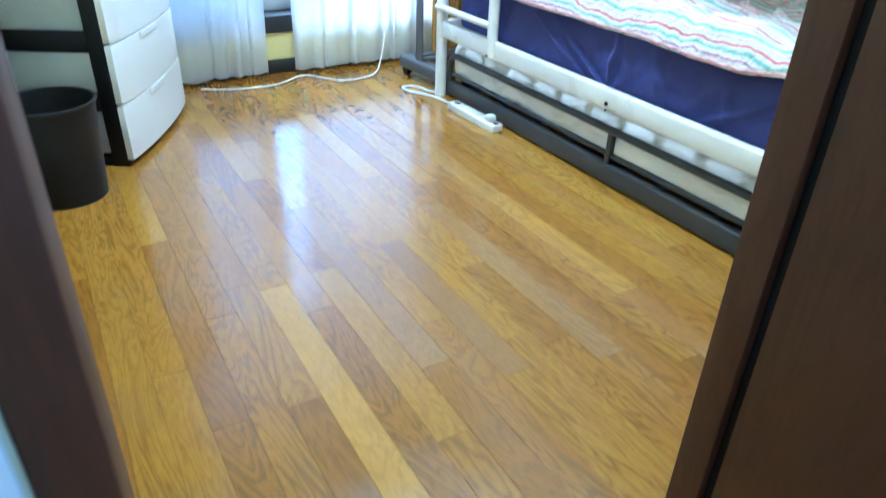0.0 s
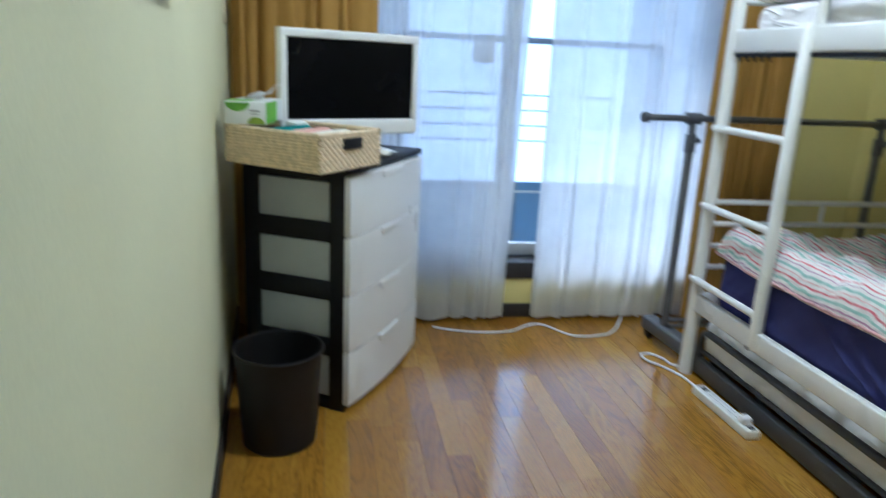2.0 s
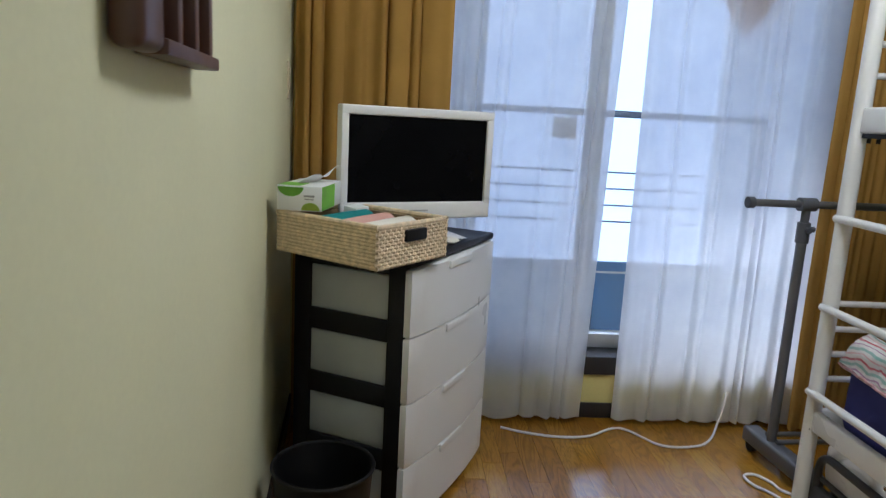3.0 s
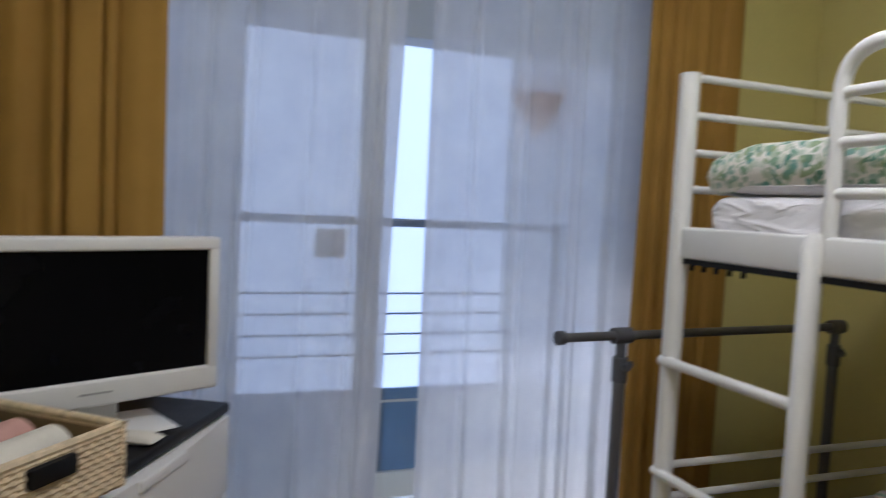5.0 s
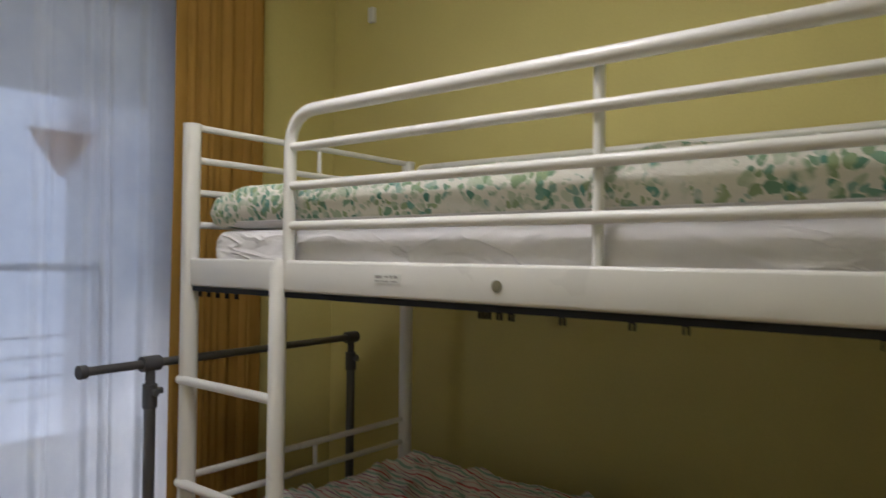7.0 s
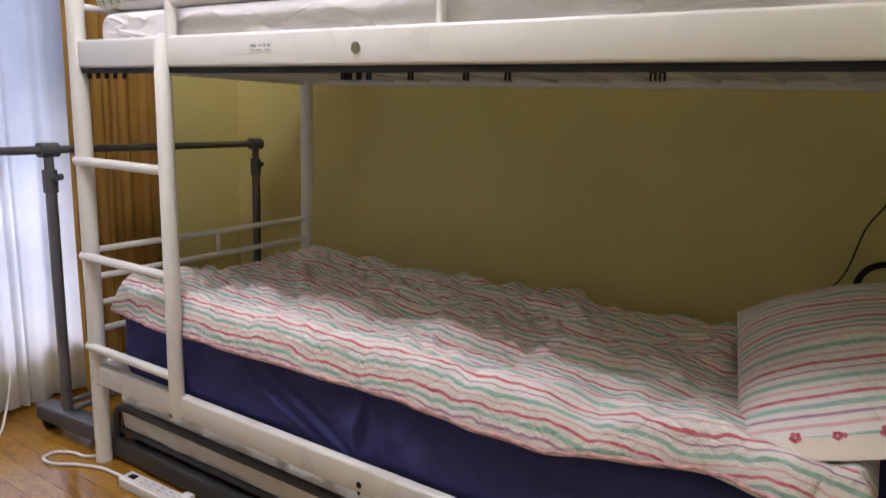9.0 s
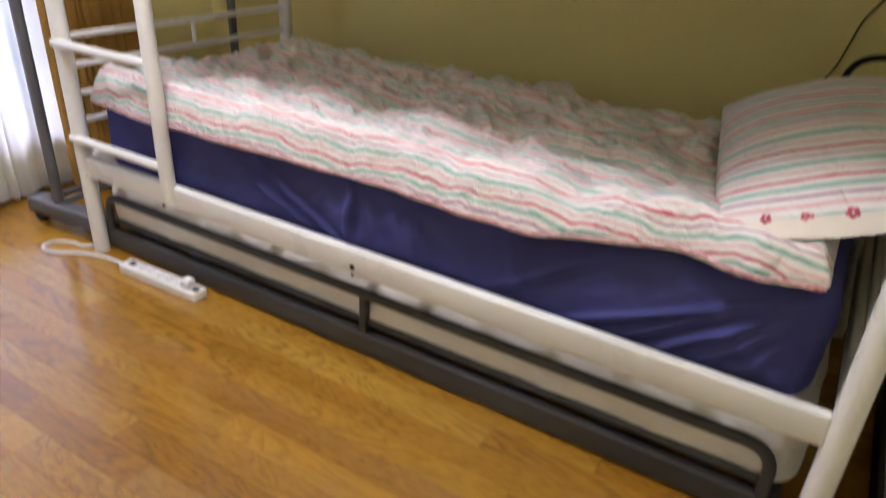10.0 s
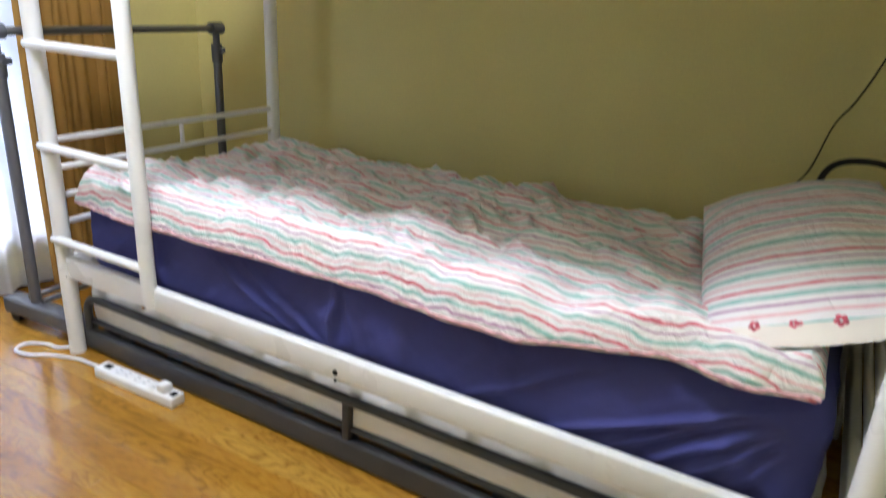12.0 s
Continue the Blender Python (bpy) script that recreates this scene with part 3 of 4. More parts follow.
part("tapered_panel", sheet(8, 8, lambda u, v: ((u - 0.5) * 0.21 * (1 - v * 0.92), 0.012 * math.sin(3.14 * u), -0.145 * v)), plain("rose_panel", (0.55, 0.36, 0.30), 0.8, 0.15, 14.0, 0.2), orn)
part("thread", pipe([(0, 0, 0), (0, 0.0, 0.52)], 0.0015, 6), CORD, orn)

# ---- bunk bed ----
BX, BB, BL, BR = 1.50, 2.38, 2.65, 0.61     # front and back post lines, north and south post lines
bed = thing("bunk_bed", pose(BX, BL, 0), "white tubular steel bunk bed with a ladder", "bunk bed")
def b(x, y, z):
    return x - BX, y - BL, z
for x in (BX, BB):
    for y in (BL, BR):
        post = part("post", pipe([b(x, y, 0.006), b(x, y, 1.592)], 0.0235, 20), WHITE_STEEL, bed)
        part("cap", pipe([b(x, y, 1.592), b(x, y, 1.598)], 0.0245, 20), WHITE_PLASTIC, post)
        part("foot", pipe([b(x, y, 0), b(x, y, 0.006)], 0.0236, 20), WHITE_PLASTIC, post)
for z0, z1 in ((1.164, 1.237), (0.250, 0.316)):
    for x in (BX, BB):
        rl = part("side_rail", block(b(x - 0.0135, BR + 0.02, z0), b(x + 0.0135, BL - 0.02, z1), 0.007, 3), WHITE_STEEL, bed)
        if z0 > 1 and x < 2:
            part("lip", block(b(x - 0.009, BR + 0.03, z0 - 0.013), b(x + 0.009, BL - 0.03, z0 - 0.0005)), BLACK, rl)
    for y in (BL, BR):
        part("end_rail", block(b(BX + 0.02, y - 0.012, z0), b(BB - 0.02, y + 0.012, z1), 0.006, 3), WHITE_STEEL, bed)
    for k in range(13):
        y = BR + 0.10 + k * 0.153
        part("slat", block(b(BX + 0.02, y - 0.02, z0 + 0.012), b(BB - 0.02, y + 0.02, z0 + 0.024), 0.003), WHITE_STEEL, bed)
for zs in ((1.590, 1.502, 1.414, 1.327), (0.655, 0.575, 0.495, 0.415)):
    for y in (BL, BR):
        for z in zs:
            part("end_bar", pipe([b(BX, y, z), b(BB, y, z)], 0.0095, 12), WHITE_STEEL, bed)
        part("spacer", pipe([b(1.95, y, zs[0]), b(1.95, y, zs[1])], 0.007, 8), WHITE_STEEL, bed)
# guard rail of the upper bunk
guard = part("guard_rail", pipe(fillet([b(BX, 2.24, 1.20), b(BX, 2.24, 1.578), b(BX, 0.70, 1.578), b(BX, 0.70, 1.20)], 0.085, 8), 0.0145, 14), WHITE_STEEL, bed)
for z in (1.498, 1.408, 1.316):
    part("bar", pipe([b(BX, 2.24, z), b(BX, 0.70, z)], 0.0105, 12), WHITE_STEEL, guard)
part("upright", pipe([b(BX + 0.012, 1.472, 1.20), b(BX + 0.012, 1.472, 1.578)], 0.0095, 12), WHITE_STEEL, guard)
back = part("back_guard", pipe(fillet([b(BB, 2.60, 1.20), b(BB, 2.60, 1.573), b(BB, 0.66, 1.573), b(BB, 0.66, 1.20)], 0.03, 5), 0.011, 12), WHITE_STEEL, bed)
part("bar", pipe([b(BB, 2.60, 1.47), b(BB, 0.66, 1.47)], 0.010, 12), WHITE_STEEL, back)
for y in (2.02, 1.30):
    part("upright", pipe([b(BB, y, 1.20), b(BB, y, 1.57)], 0.010, 12), WHITE_STEEL, back)
# ladder
lad = part("ladder_stile", pipe([b(BX - 0.012, 2.262, 0.262), b(BX - 0.012, 2.262, 1.215), b(BX, 2.262, 1.232)], 0.0205, 16), WHITE_STEEL, bed)
for z in (0.368, 0.640, 0.913):
    part("rung", pipe([b(BX - 0.016, 2.665, z), b(BX - 0.016, 2.262, z)], 0.0125, 12), WHITE_STEEL, lad)
for y, z in ((2.262, 0.270), (2.637, 0.260)):
    part("bolt", pipe([b(BX - 0.036 if y < 2.5 else BX - 0.016, y, z - 0.005), b(BX - 0.012, y, z - 0.005)], 0.006, 10), CHROME, bed)
part("bolt", pipe([b(BX - 0.016, 1.652, 1.198), b(BX - 0.012, 1.652, 1.198)], 0.011, 14), CHROME, bed, "steel bolt in the side rail")
part("bolt_hole", pipe([b(BX - 0.0145, 1.632, 0.272), b(BX - 0.0125, 1.632, 0.272)], 0.0075, 12), BLACK, bed, "dark bolt hole")
part("bolt_hole", pipe([b(BX - 0.0145, 1.632, 0.252), b(BX - 0.0125, 1.632, 0.252)], 0.004, 10), BLACK, bed, "dark bolt hole")
sticker = part("sticker", block(b(BX - 0.0148, 1.880, 1.193), b(BX - 0.0142, 1.955, 1.214)), BOX_WHITE, bed, "small paper label with unreadable print")
for k, (y, z, w, h) in enumerate(((1.888, 1.205, 0.010, 0.005), (1.902, 1.205, 0.006, 0.005), (1.912, 1.206, 0.012, 0.003), (1.930, 1.204, 0.018, 0.006), (1.888, 1.197, 0.018, 0.0025), (1.912, 1.197, 0.022, 0.0025), (1.938, 1.197, 0.010, 0.003))):
    part("print_bar", block(b(BX - 0.0153, y, z), b(BX - 0.0149, y + w, z + h)), INK, sticker)
for y in (2.60, 2.56, 2.52, 2.48, 2.44, 1.695, 1.68, 1.655, 1.63, 1.529, 1.407, 1.323, 1.072, 1.058):
    clip = part("slat_clip", block(b(BX - 0.003, y - 0.005, 1.1485), b(BX + 0.004, y + 0.005, 1.1535), 0.001), BLACK, bed)
    for d in (-0.0038, 0.0038):
        part("prong", block(b(BX - 0.003, y + d - 0.0011, 1.137), b(BX + 0.003, y + d + 0.0011, 1.1484)), BLACK, clip)


def pleat(x, y, seed, narrow):
    """A field of thin, sharp folds."""
    return math.exp(-(narrow * 0.8 * rough(x, y, seed)) ** 2)


def mattress(name, x0, x1, y0, y1, z0, h, material, label, seed, crease=1.0, pulls=()):
    """A mattress in a fitted sheet: rounded rim, pulled folds on the sides."""
    m = thing(name, pose((x0 + x1) / 2, (y0 + y1) / 2, z0), label, "mattress")
    w, l = x1 - x0, y1 - y0
    bm = bmesh.new()
    rc, rows = 0.06, 64 if pulls else 26
    path = []
    for cx, cy, a0, dx, dy, length in ((w / 2 - rc, -l / 2 + rc, 0, 0, 1, l - 2 * rc), (w / 2 - rc, l / 2 - rc, 90, -1, 0, w - 2 * rc), (-w / 2 + rc, l / 2 - rc, 180, 0, -1, l - 2 * rc), (-w / 2 + rc, -l / 2 + rc, 270, 1, 0, w - 2 * rc)):
        out = Vector((math.cos(radians(a0)), math.sin(radians(a0))))
        steps = int(length / 0.006)
        for k in range(steps):
            path.append((Vector((cx, cy)) + out * rc + Vector((dx, dy)) * length * k / steps, out))
        end = Vector((cx, cy)) + Vector((dx, dy)) * length
        for k in range(6):
            a = radians(a0 + 90 * k / 6)
            o = Vector((math.cos(a), math.sin(a)))
            path.append((end + o * rc, o))
    rings = []
    for r in range(rows + 1):
        f = r / rows
        round_off = 0.035 * (1 - math.sqrt(max(0.0, 1 - max(0, f - 0.72) ** 2 / 0.0784))) + 0.02 * max(0, 0.2 - f) ** 2 * 25
        ring = []
        for p, o in path:
            t = p.x + p.y
            wr = 0.010 * pleat(t * 2.6 + f * 0.5, f * 0.3, seed, 6) + 0.009 * pleat(t * 5.2 - f * 1.3, f * 0.5, seed + 3, 6) + 0.005 * pleat(t * 10 + f * 2.4, f * 0.8, seed + 9, 5) + 0.0015 * rough(t * 30 + f * 6, f * 3, seed + 5) - 0.003
            lim = crease * (0.25 + 0.75 * max(0.0, 1 - abs(f - 0.45) * 1.7))
            pull = 0.0
            if o.x < -0.7:
                for y_low, y_high, wide, deep in pulls:
                    gap = (p.y - y_low - (y_high - y_low) * (f - 0.1) / 0.75 - 0.012 * rough(f * 4, y_low * 9, seed)) / wide
                    shape = math.exp(-gap * gap) - 0.55 * math.exp(-((gap + 2.0) / 1.3) ** 2)
                    pull += deep * shape * max(0.0, 1 - abs(f - 0.45) * 1.9)
            q = p + o * (wr * lim + pull - round_off)
            ring.append(bm.verts.new((q.x, q.y, h * f)))
        rings.append(ring)
    n = len(path)
    for a, c in zip(rings, rings[1:]):
        for k in range(n):
            bm.faces.new((a[k], a[(k + 1) % n], c[(k + 1) % n], c[k]))
    bm.faces.new(rings[0][::-1])
    lid = bmesh.new()
    lid.faces.new([lid.verts.new(v.co) for v in rings[-1]])
    part("side_panel", bm, material, m, sharp=150)
    part("top_panel", lid, material, m)
    return m


mattress("mattress", BX + 0.040, BB - 0.03, BR + 0.062, BL - 0.05, 0.272, 0.232, NAVY, "mattress in a navy blue fitted sheet", 2, 0.7, ((-0.5, -0.88, 0.02, 0.017), (-0.6, -0.9, 0.016, 0.016), (-0.69, -0.92, 0.015, 0.016), (-0.77, -0.935, 0.014, 0.014), (-0.84, -0.95, 0.012, 0.01), (-0.3, -0.6, 0.018, 0.009), (0.04, 0.032, 0.011, 0.02), (-0.03, 0.01, 0.014, 0.01), (0.08, 0.36, 0.016, 0.012), (0.17, 0.48, 0.016, 0.009), (-0.16, -0.12, 0.018, 0.008), (0.62, 0.7, 0.02, 0.006), (-0.42, -0.36, 0.016, 0.007)))
mattress("mattress", BX + 0.03, BB - 0.03, BR + 0.05, BL - 0.04, 1.185, 0.128, WHITE_SHEET, "mattress in a wrinkled white sheet", 5, 0.55)

# quilt on the lower bunk
quilt = thing("quilt", pose(1.963, 1.64, 0.5045), "white quilt with red, green and pink stripes, rumpled", "quilt")
def hang(y):
    """How far the quilt drops over the mattress edge, along the bed."""
    f = min(1.0, max(0.0, (y + 0.72) / 0.3))
    return 0.040 * f * f * (3 - 2 * f) - 0.008 + 0.008 * rough(y, 1.0, 8, 7.0)
def soft_fold(x, y, seed):
    """A field of rounded folds."""
    return math.exp(-(3.4 * rough(x, y, seed)) ** 2)
def quilt_top(u, v):
    x, y = -0.446 + 0.86 * u, -0.94 + 1.90 * v
    wob = 0.018 * rough(y, 2.0, 1, 3.5) + 0.010 * rough(y, 5.0, 2, 9)
    x -= (1 - u) ** 3 * wob * 1.6
    calm = min(1.0, 0.25 + u * 2.2) * (0.55 + 0.45 * min(1.0, max(0.0, v * 3 - 0.2)))
    lump = 0.024 * (rough(x, y, 3, 5.0) + 0.5 * rough(x, y, 9, 11.0)) + calm * (0.034 * soft_fold(x * 7 + y * 3, y * 6 - x * 3, 4) + 0.024 * soft_fold(x * 15 - y * 6, y * 11 + x * 4, 14) + 0.008 * soft_fold(x * 34 + y * 9, y * 27, 31)) + 0.004 * rough(x, y, 6, 26.0) - 0.034 * calm
    lump -= math.exp(-((u - 0.07) / 0.07) ** 2) * (0.012 * soft_fold(y * 8, 3.0 + u * 2, 21) + 0.006 * soft_fold(y * 21, 3.0 + u * 3, 27))
    lump += 0.010 * math.exp(-((u - 0.06) / 0.06) ** 2)
    ridge = 0.024 * math.exp(-((y + 0.06 + 0.25 * x) / 0.07) ** 2) * u
    rim = min(u * 34, (1 - u) * 14, v * 44, (1 - v) * 34, 1.0)
    puff = 1 - (1 - rim) ** 2.2
    over = max(0.0, 1 - u * 17) ** 1.4
    return x, y, 0.028 + 0.034 * puff * (1 - 0.7 * u) + 0.020 * puff * math.exp(-(u / 0.10) ** 2) + lump * puff + ridge * puff - 0.016 * u - over * hang(y)
bm = sheet(100, 200, quilt_top)
for z, out in ((0.018, 1.008), (0.002, 0.975)):
    low = bmesh.ops.extrude_edge_only(bm, edges=[e for e in bm.edges if e.is_boundary])
    for v in low["geom"]:
        if isinstance(v, bmesh.types.BMVert):
            front = v.co.x < -0.38
            v.co = Vector((v.co.x * (out if not front else 1.006 if z > 0.01 else 0.992), v.co.y * (1 + (out - 1) * 0.4), z - (hang(v.co.y) if front else 0)))
part("cover", bm, QUILT, quilt, sharp=150)
# piping along the front edge
edge = [Vector(quilt_top(0.0, k / 120)) + Vector((-0.004, 0, -0.016)) for k in range(121)]
part("piping", pipe([p + Vector((0.003 * math.sin(k * 2.1), 0, 0.002 * math.sin(k * 1.7))) for k, p in enumerate(edge)], 0.0042, 6), plain("rose_piping", (0.60, 0.36, 0.37), 0.9, 0.3, 90.0, 0.3), quilt, "gathered rose-coloured edging")

# pillow
pil = thing("pillow", pose(1.968, 0.765, 0.590, -18, -5, 11), "plump striped pillow with a cream floral band", "pillow")
pw, pl, ph = 0.72, 0.40, 0.135
def without(bm, keep):
    bmesh.ops.delete(bm, geom=[f for f in bm.faces if not keep(f.calc_center_median())], context="FACES")
    return bm
def pillow_shape():
    """A plump pillow: thin pinched corners, a front edge that sags in its middle."""
    bm = cushion((pw, pl, ph), 0.012, 4, 60, 40, 1.15, 0.30, 0.62)
    for v in bm.verts:
        near = math.exp(-((v.co.x + pw / 2) / 0.07) ** 2)
        mid = 1 - (2 * v.co.y / pl) ** 2
        v.co.z -= 0.012 * near * mid
        v.co.x += near * (0.008 - 0.022 * mid)
    return bm
def on_band(c):
    return c.x - 0.008 + 0.022 * (1 - (2 * c.y / pl) ** 2) <= -0.336
part("cover", without(pillow_shape(), lambda c: not on_band(c)), PILLOW, pil)
part("band", without(pillow_shape(), on_band), PILLOW_BAND, pil, "cream band with red flowers")
shape = pillow_shape()
shape.normal_update()
from_top = [(v.co.copy(), v.normal.copy()) for v in shape.verts if v.co.z > 0.048 and v.normal.z > 0.05]
shape.free()
for fx, fy, fr in ((-0.358, 0.115, 0.0085), (-0.354, 0.05, 0.007), (-0.350, 0.035, 0.004), (-0.364, -0.02, 0.010), (-0.356, -0.10, 0.008), (-0.356, -0.16, 0.008)):
    at, up = min(from_top, key=lambda p: (p[0].x - fx) ** 2 + (p[0].y - fy) ** 2)
    bm = bmesh.new()
    q = up.to_track_quat("Z", "X").to_matrix().to_4x4()
    for k in range(5):
        a = 6.28 * k / 5 + fx * 30
        got = bmesh.ops.create_circle(bm, cap_ends=True, segments=8, radius=fr * 0.5)
        bmesh.ops.transform(bm, matrix=Matrix.Translation(at + up * (0.0012 + 0.0002 * k)) @ q @ Matrix.Translation((fr * 0.7 * math.cos(a), fr * 0.7 * math.sin(a), 0)), verts=got["verts"])
    part("flower", bm, FLOWER, pil, "printed red flower")

# duvet on the upper bunk
duv = thing("duvet", pose(1.955, 1.63, 1.312), "cream duvet printed with green leaves", "duvet")
part("underside", cushion((0.835, 1.91, 0.048), 0.004, 3, 50, 110, 9.0), WHITE_SHEET, duv, "cream underside")
top = cushion((0.86, 1.965, 0.096), 0.020, 12, 66, 160, 20.0, 0.45, 0.36)
for v in top.verts:
    end = min(1.0, max(0.0, (v.co.y - 0.84) / 0.12))
    v.co.z += 0.018 - 0.016 * end * end * (3 - 2 * end)
part("cover", top, LEAFY, duv, sharp=150)

# trundle bed below
tr = thing("trundle_bed", pose(1.520, 1.63, 0), "dark grey steel pull-out bed under the bunk", "pull-out bed")
def tb(x, y, z):
    return x - 1.54, y - 1.63, z
part("front_beam", block(tb(1.540, 0.640, 0.008), tb(1.570, 2.645, 0.070), 0.006, 3), GREY_STEEL, tr)
part("back_beam", block(tb(2.30, 0.655, 0.008), tb(2.33, 2.60, 0.070), 0.006, 3), GREY_STEEL, tr)
for y in (0.67, 2.585):
    part("end_beam", block(tb(1.571, y - 0.012, 0.02), tb(2.299, y + 0.012, 0.066), 0.004), GREY_STEEL, tr)
loop = part("front_guard", pipe(fillet([tb(1.552, 0.69, 0.06), tb(1.552, 0.69, 0.178), tb(1.552, 2.625, 0.178), tb(1.552, 2.625, 0.06)], 0.06, 8), 0.0125, 12), GREY_STEEL, tr)
part("lower_bar", pipe([tb(1.560, 0.70, 0.096), tb(1.560, 2.615, 0.096)], 0.009, 10), GREY_STEEL, loop)
part("upright", block(tb(1.543, 1.622, 0.068), tb(1.563, 1.642, 0.175), 0.003), GREY_STEEL, loop)
for x in (1.60, 2.27):
    for y in (0.72, 2.53):
        part("wheel", pipe([tb(x - 0.012, y, 0.02), tb(x + 0.012, y, 0.02)], 0.02, 16), BLACK, tr)
for k in range(9):
    part("slat", block(tb(1.571, 0.78 + 0.21 * k, 0.058), tb(2.299, 0.83 + 0.21 * k, 0.069), 0.002), GREY_STEEL, tr)
mattress("mattress", 1.552, 2.27, 0.645, 2.655, 0.0705, 0.158, FUTON, "thin cream mattress on the pull-out bed", 9, 0.8)

# reading lamp neck and its cord at the head of the bed
neck = thing("reading_lamp", pose(2.30, 0.70, 0.66), "black gooseneck lamp clamped behind the pillow", "lamp")
part("neck", pipe(curve_points([(0.05, 0.10, -0.13), (0.05, 0.088, 0.0), (0.05, 0.07, 0.072), (0.05, 0.02, 0.10), (0.05, -0.06, 0.095), (0.04, -0.12, 0.03)]), 0.008, 10), BLACK, neck)
single("lamp_cord", pipe(curve_points([(2.54, 0.92, 0.52), (2.55, 0.875, 0.60), (2.552, 0.817, 0.683), (2.552, 0.783, 0.813), (2.552, 0.744, 0.885), (2.552, 0.703, 0.995), (2.552, 0.68, 1.10)]), 0.0024, 6), BLACK, "thin black cord hanging on the wall", "cord")
single("wall_hook", block((EAST - 0.022, 2.995, 2.235), (EAST, 3.03, 2.30), 0.006), WHITE_PLASTIC, "small white hook high on the wall", "hook")

# ---- garment rack ----
rk = thing("garment_rack", pose(1.522, 2.885, 0, 0, 0, 4.0), "grey clothes rack with an extending top bar", "clothes rack")
span = 0.868
part("top_bar", pipe([(-0.200, 0, 0.928), (span + 0.03, 0, 0.928)], 0.0125, 14), RACK_TUBE, rk)
part("end_cap", pipe([(-0.210, 0, 0.928), (-0.190, 0, 0.928)], 0.019, 14), RACK_GREY, rk)
for x in (0.0, span):
    up = part("post", pipe([(x, 0, 0.05), (x, 0, 0.84)], 0.0165, 14), RACK_TUBE, rk)
    part("inner_tube", pipe([(x, 0, 0.82), (x, 0, 0.93)], 0.0135, 12), RACK_GREY, up)
    part("collar", pipe([(x, 0, 0.80), (x, 0, 0.868)], 0.021, 14), RACK_GREY, up)
    part("clamp", pipe([(x - 0.028, 0, 0.928), (x + 0.028, 0, 0.928)], 0.0225, 14), RACK_GREY, up)
    part("knob", pipe([(x, -0.035, 0.845), (x, -0.015, 0.845)], 0.010, 10), RACK_GREY, up)
    part("knob", pipe([(x + 0.016, 0, 0.845), (x + 0.038, 0, 0.845)], 0.010, 10), RACK_GREY, up)
    foot = part("base_beam", block((x - 0.031, -0.25, 0.036), (x + 0.031, 0.13, 0.092), 0.010, 3), RACK_GREY, rk)
    for y in (-0.21, 0.105):
        part("caster", pipe([(x - 0.012, y, 0.022), (x + 0.012, y, 0.022)], 0.022, 16), BLACK, foot)
for y in (-0.03, 0.03):
    part("cross_bar", pipe([(0, y, 0.10), (span, y, 0.10)], 0.009, 10), RACK_TUBE, rk)

# ---- chest of drawers in the corner ----
DA = math.degrees(math.atan2(0.519, 0.275))      # direction of its front
DH, DW, DD = 0.782, 0.585, 0.36
chest = thing("chest_of_drawers", pose(0.219, 2.416, 0, 0, 0, DA), "four-drawer plastic chest, white fronts in a black frame", "chest of drawers")
for x in (0.0, DW - 0.035):
    for y in (0.012, DD - 0.05):
        part("corner_post", block((x, y, 0.0), (x + 0.035, y + 0.05, DH - 0.02), 0.004), BLACK, chest)
part("top", block((-0.008, -0.004, DH - 0.022), (DW + 0.008, DD, DH), 0.007, 3), BLACK, chest, "black top board")
part("base", block((0.006, 0.03, 0.0), (DW - 0.006, DD - 0.01, 0.03), 0.003), BLACK, chest)
part("back", block((0.01, DD - 0.012, 0.03), (DW - 0.01, DD - 0.002, DH - 0.03)), BLACK, chest)
dh = (DH - 0.045) / 4
for k in range(4):
    z = 0.02 + k * dh
    dr = part("drawer", block((0.014, 0.02, z + 0.02), (DW - 0.014, DD - 0.02, z + dh - 0.025), 0.004), FROSTED, chest, "milky drawer box")
    bm = bmesh.new()
    nseg = 14
    prof = []
    for i in range(nseg + 1):
        u = i / nseg
        prof.append((0.002 + (DW - 0.004) * u, -0.006 - 0.020 * (1 - (2 * u - 1) ** 2)))
    prof += [(DW - 0.002, 0.018), (0.002, 0.018)]
    a = [bm.verts.new((x, y, z + 0.002)) for x, y in prof]
    c = [bm.verts.new((x, y, z + dh - 0.002)) for x, y in prof]
    n = len(a)
    for i in range(n):
        bm.faces.new((a[i], a[(i + 1) % n], c[(i + 1) % n], c[i]))
    bm.faces.new(a[::-1])
    bm.faces.new(c)
    rim = [e for e in bm.edges if abs(e.verts[0].co.z - e.verts[1].co.z) < 1e-6]
    bmesh.ops.bevel(bm, geom=rim, offset=0.004, segments=2, affect="EDGES", profile=0.5)
    front = part("front", bm, DRAWER_FRONT, dr, "glossy white bowed drawer front")
    part("handle", block((DW * 0.33, -0.0300, z + dh - 0.026), (DW * 0.60, -0.0200, z + dh - 0.0022), 0.005, 3), DRAWER_FRONT, dr, "moulded grip")
    part("side_bar", block((0.0, 0.06, z + dh - 0.020), (0.012, DD - 0.05, z + dh + 0.040), 0.002), BLACK, dr)

# monitor
mon = thing("monitor", pose(0.229, 2.764, DH, 0, 0, 25), "white flat monitor with a dark screen", "monitor")
base = cushion((0.23, 0.16, 0.016), 0.0, 1, 24, 24, 1.6, 0.5)
bmesh.ops.translate(base, vec=(0.03, 0.0, 0.0), verts=base.verts)
part("stand_base", base, WHITE_PLASTIC, mon, "rounded white foot")
part("stand_neck", block((-0.02, 0.02, 0.012), (0.06, 0.04, 0.17), 0.006, 3), WHITE_PLASTIC, mon)
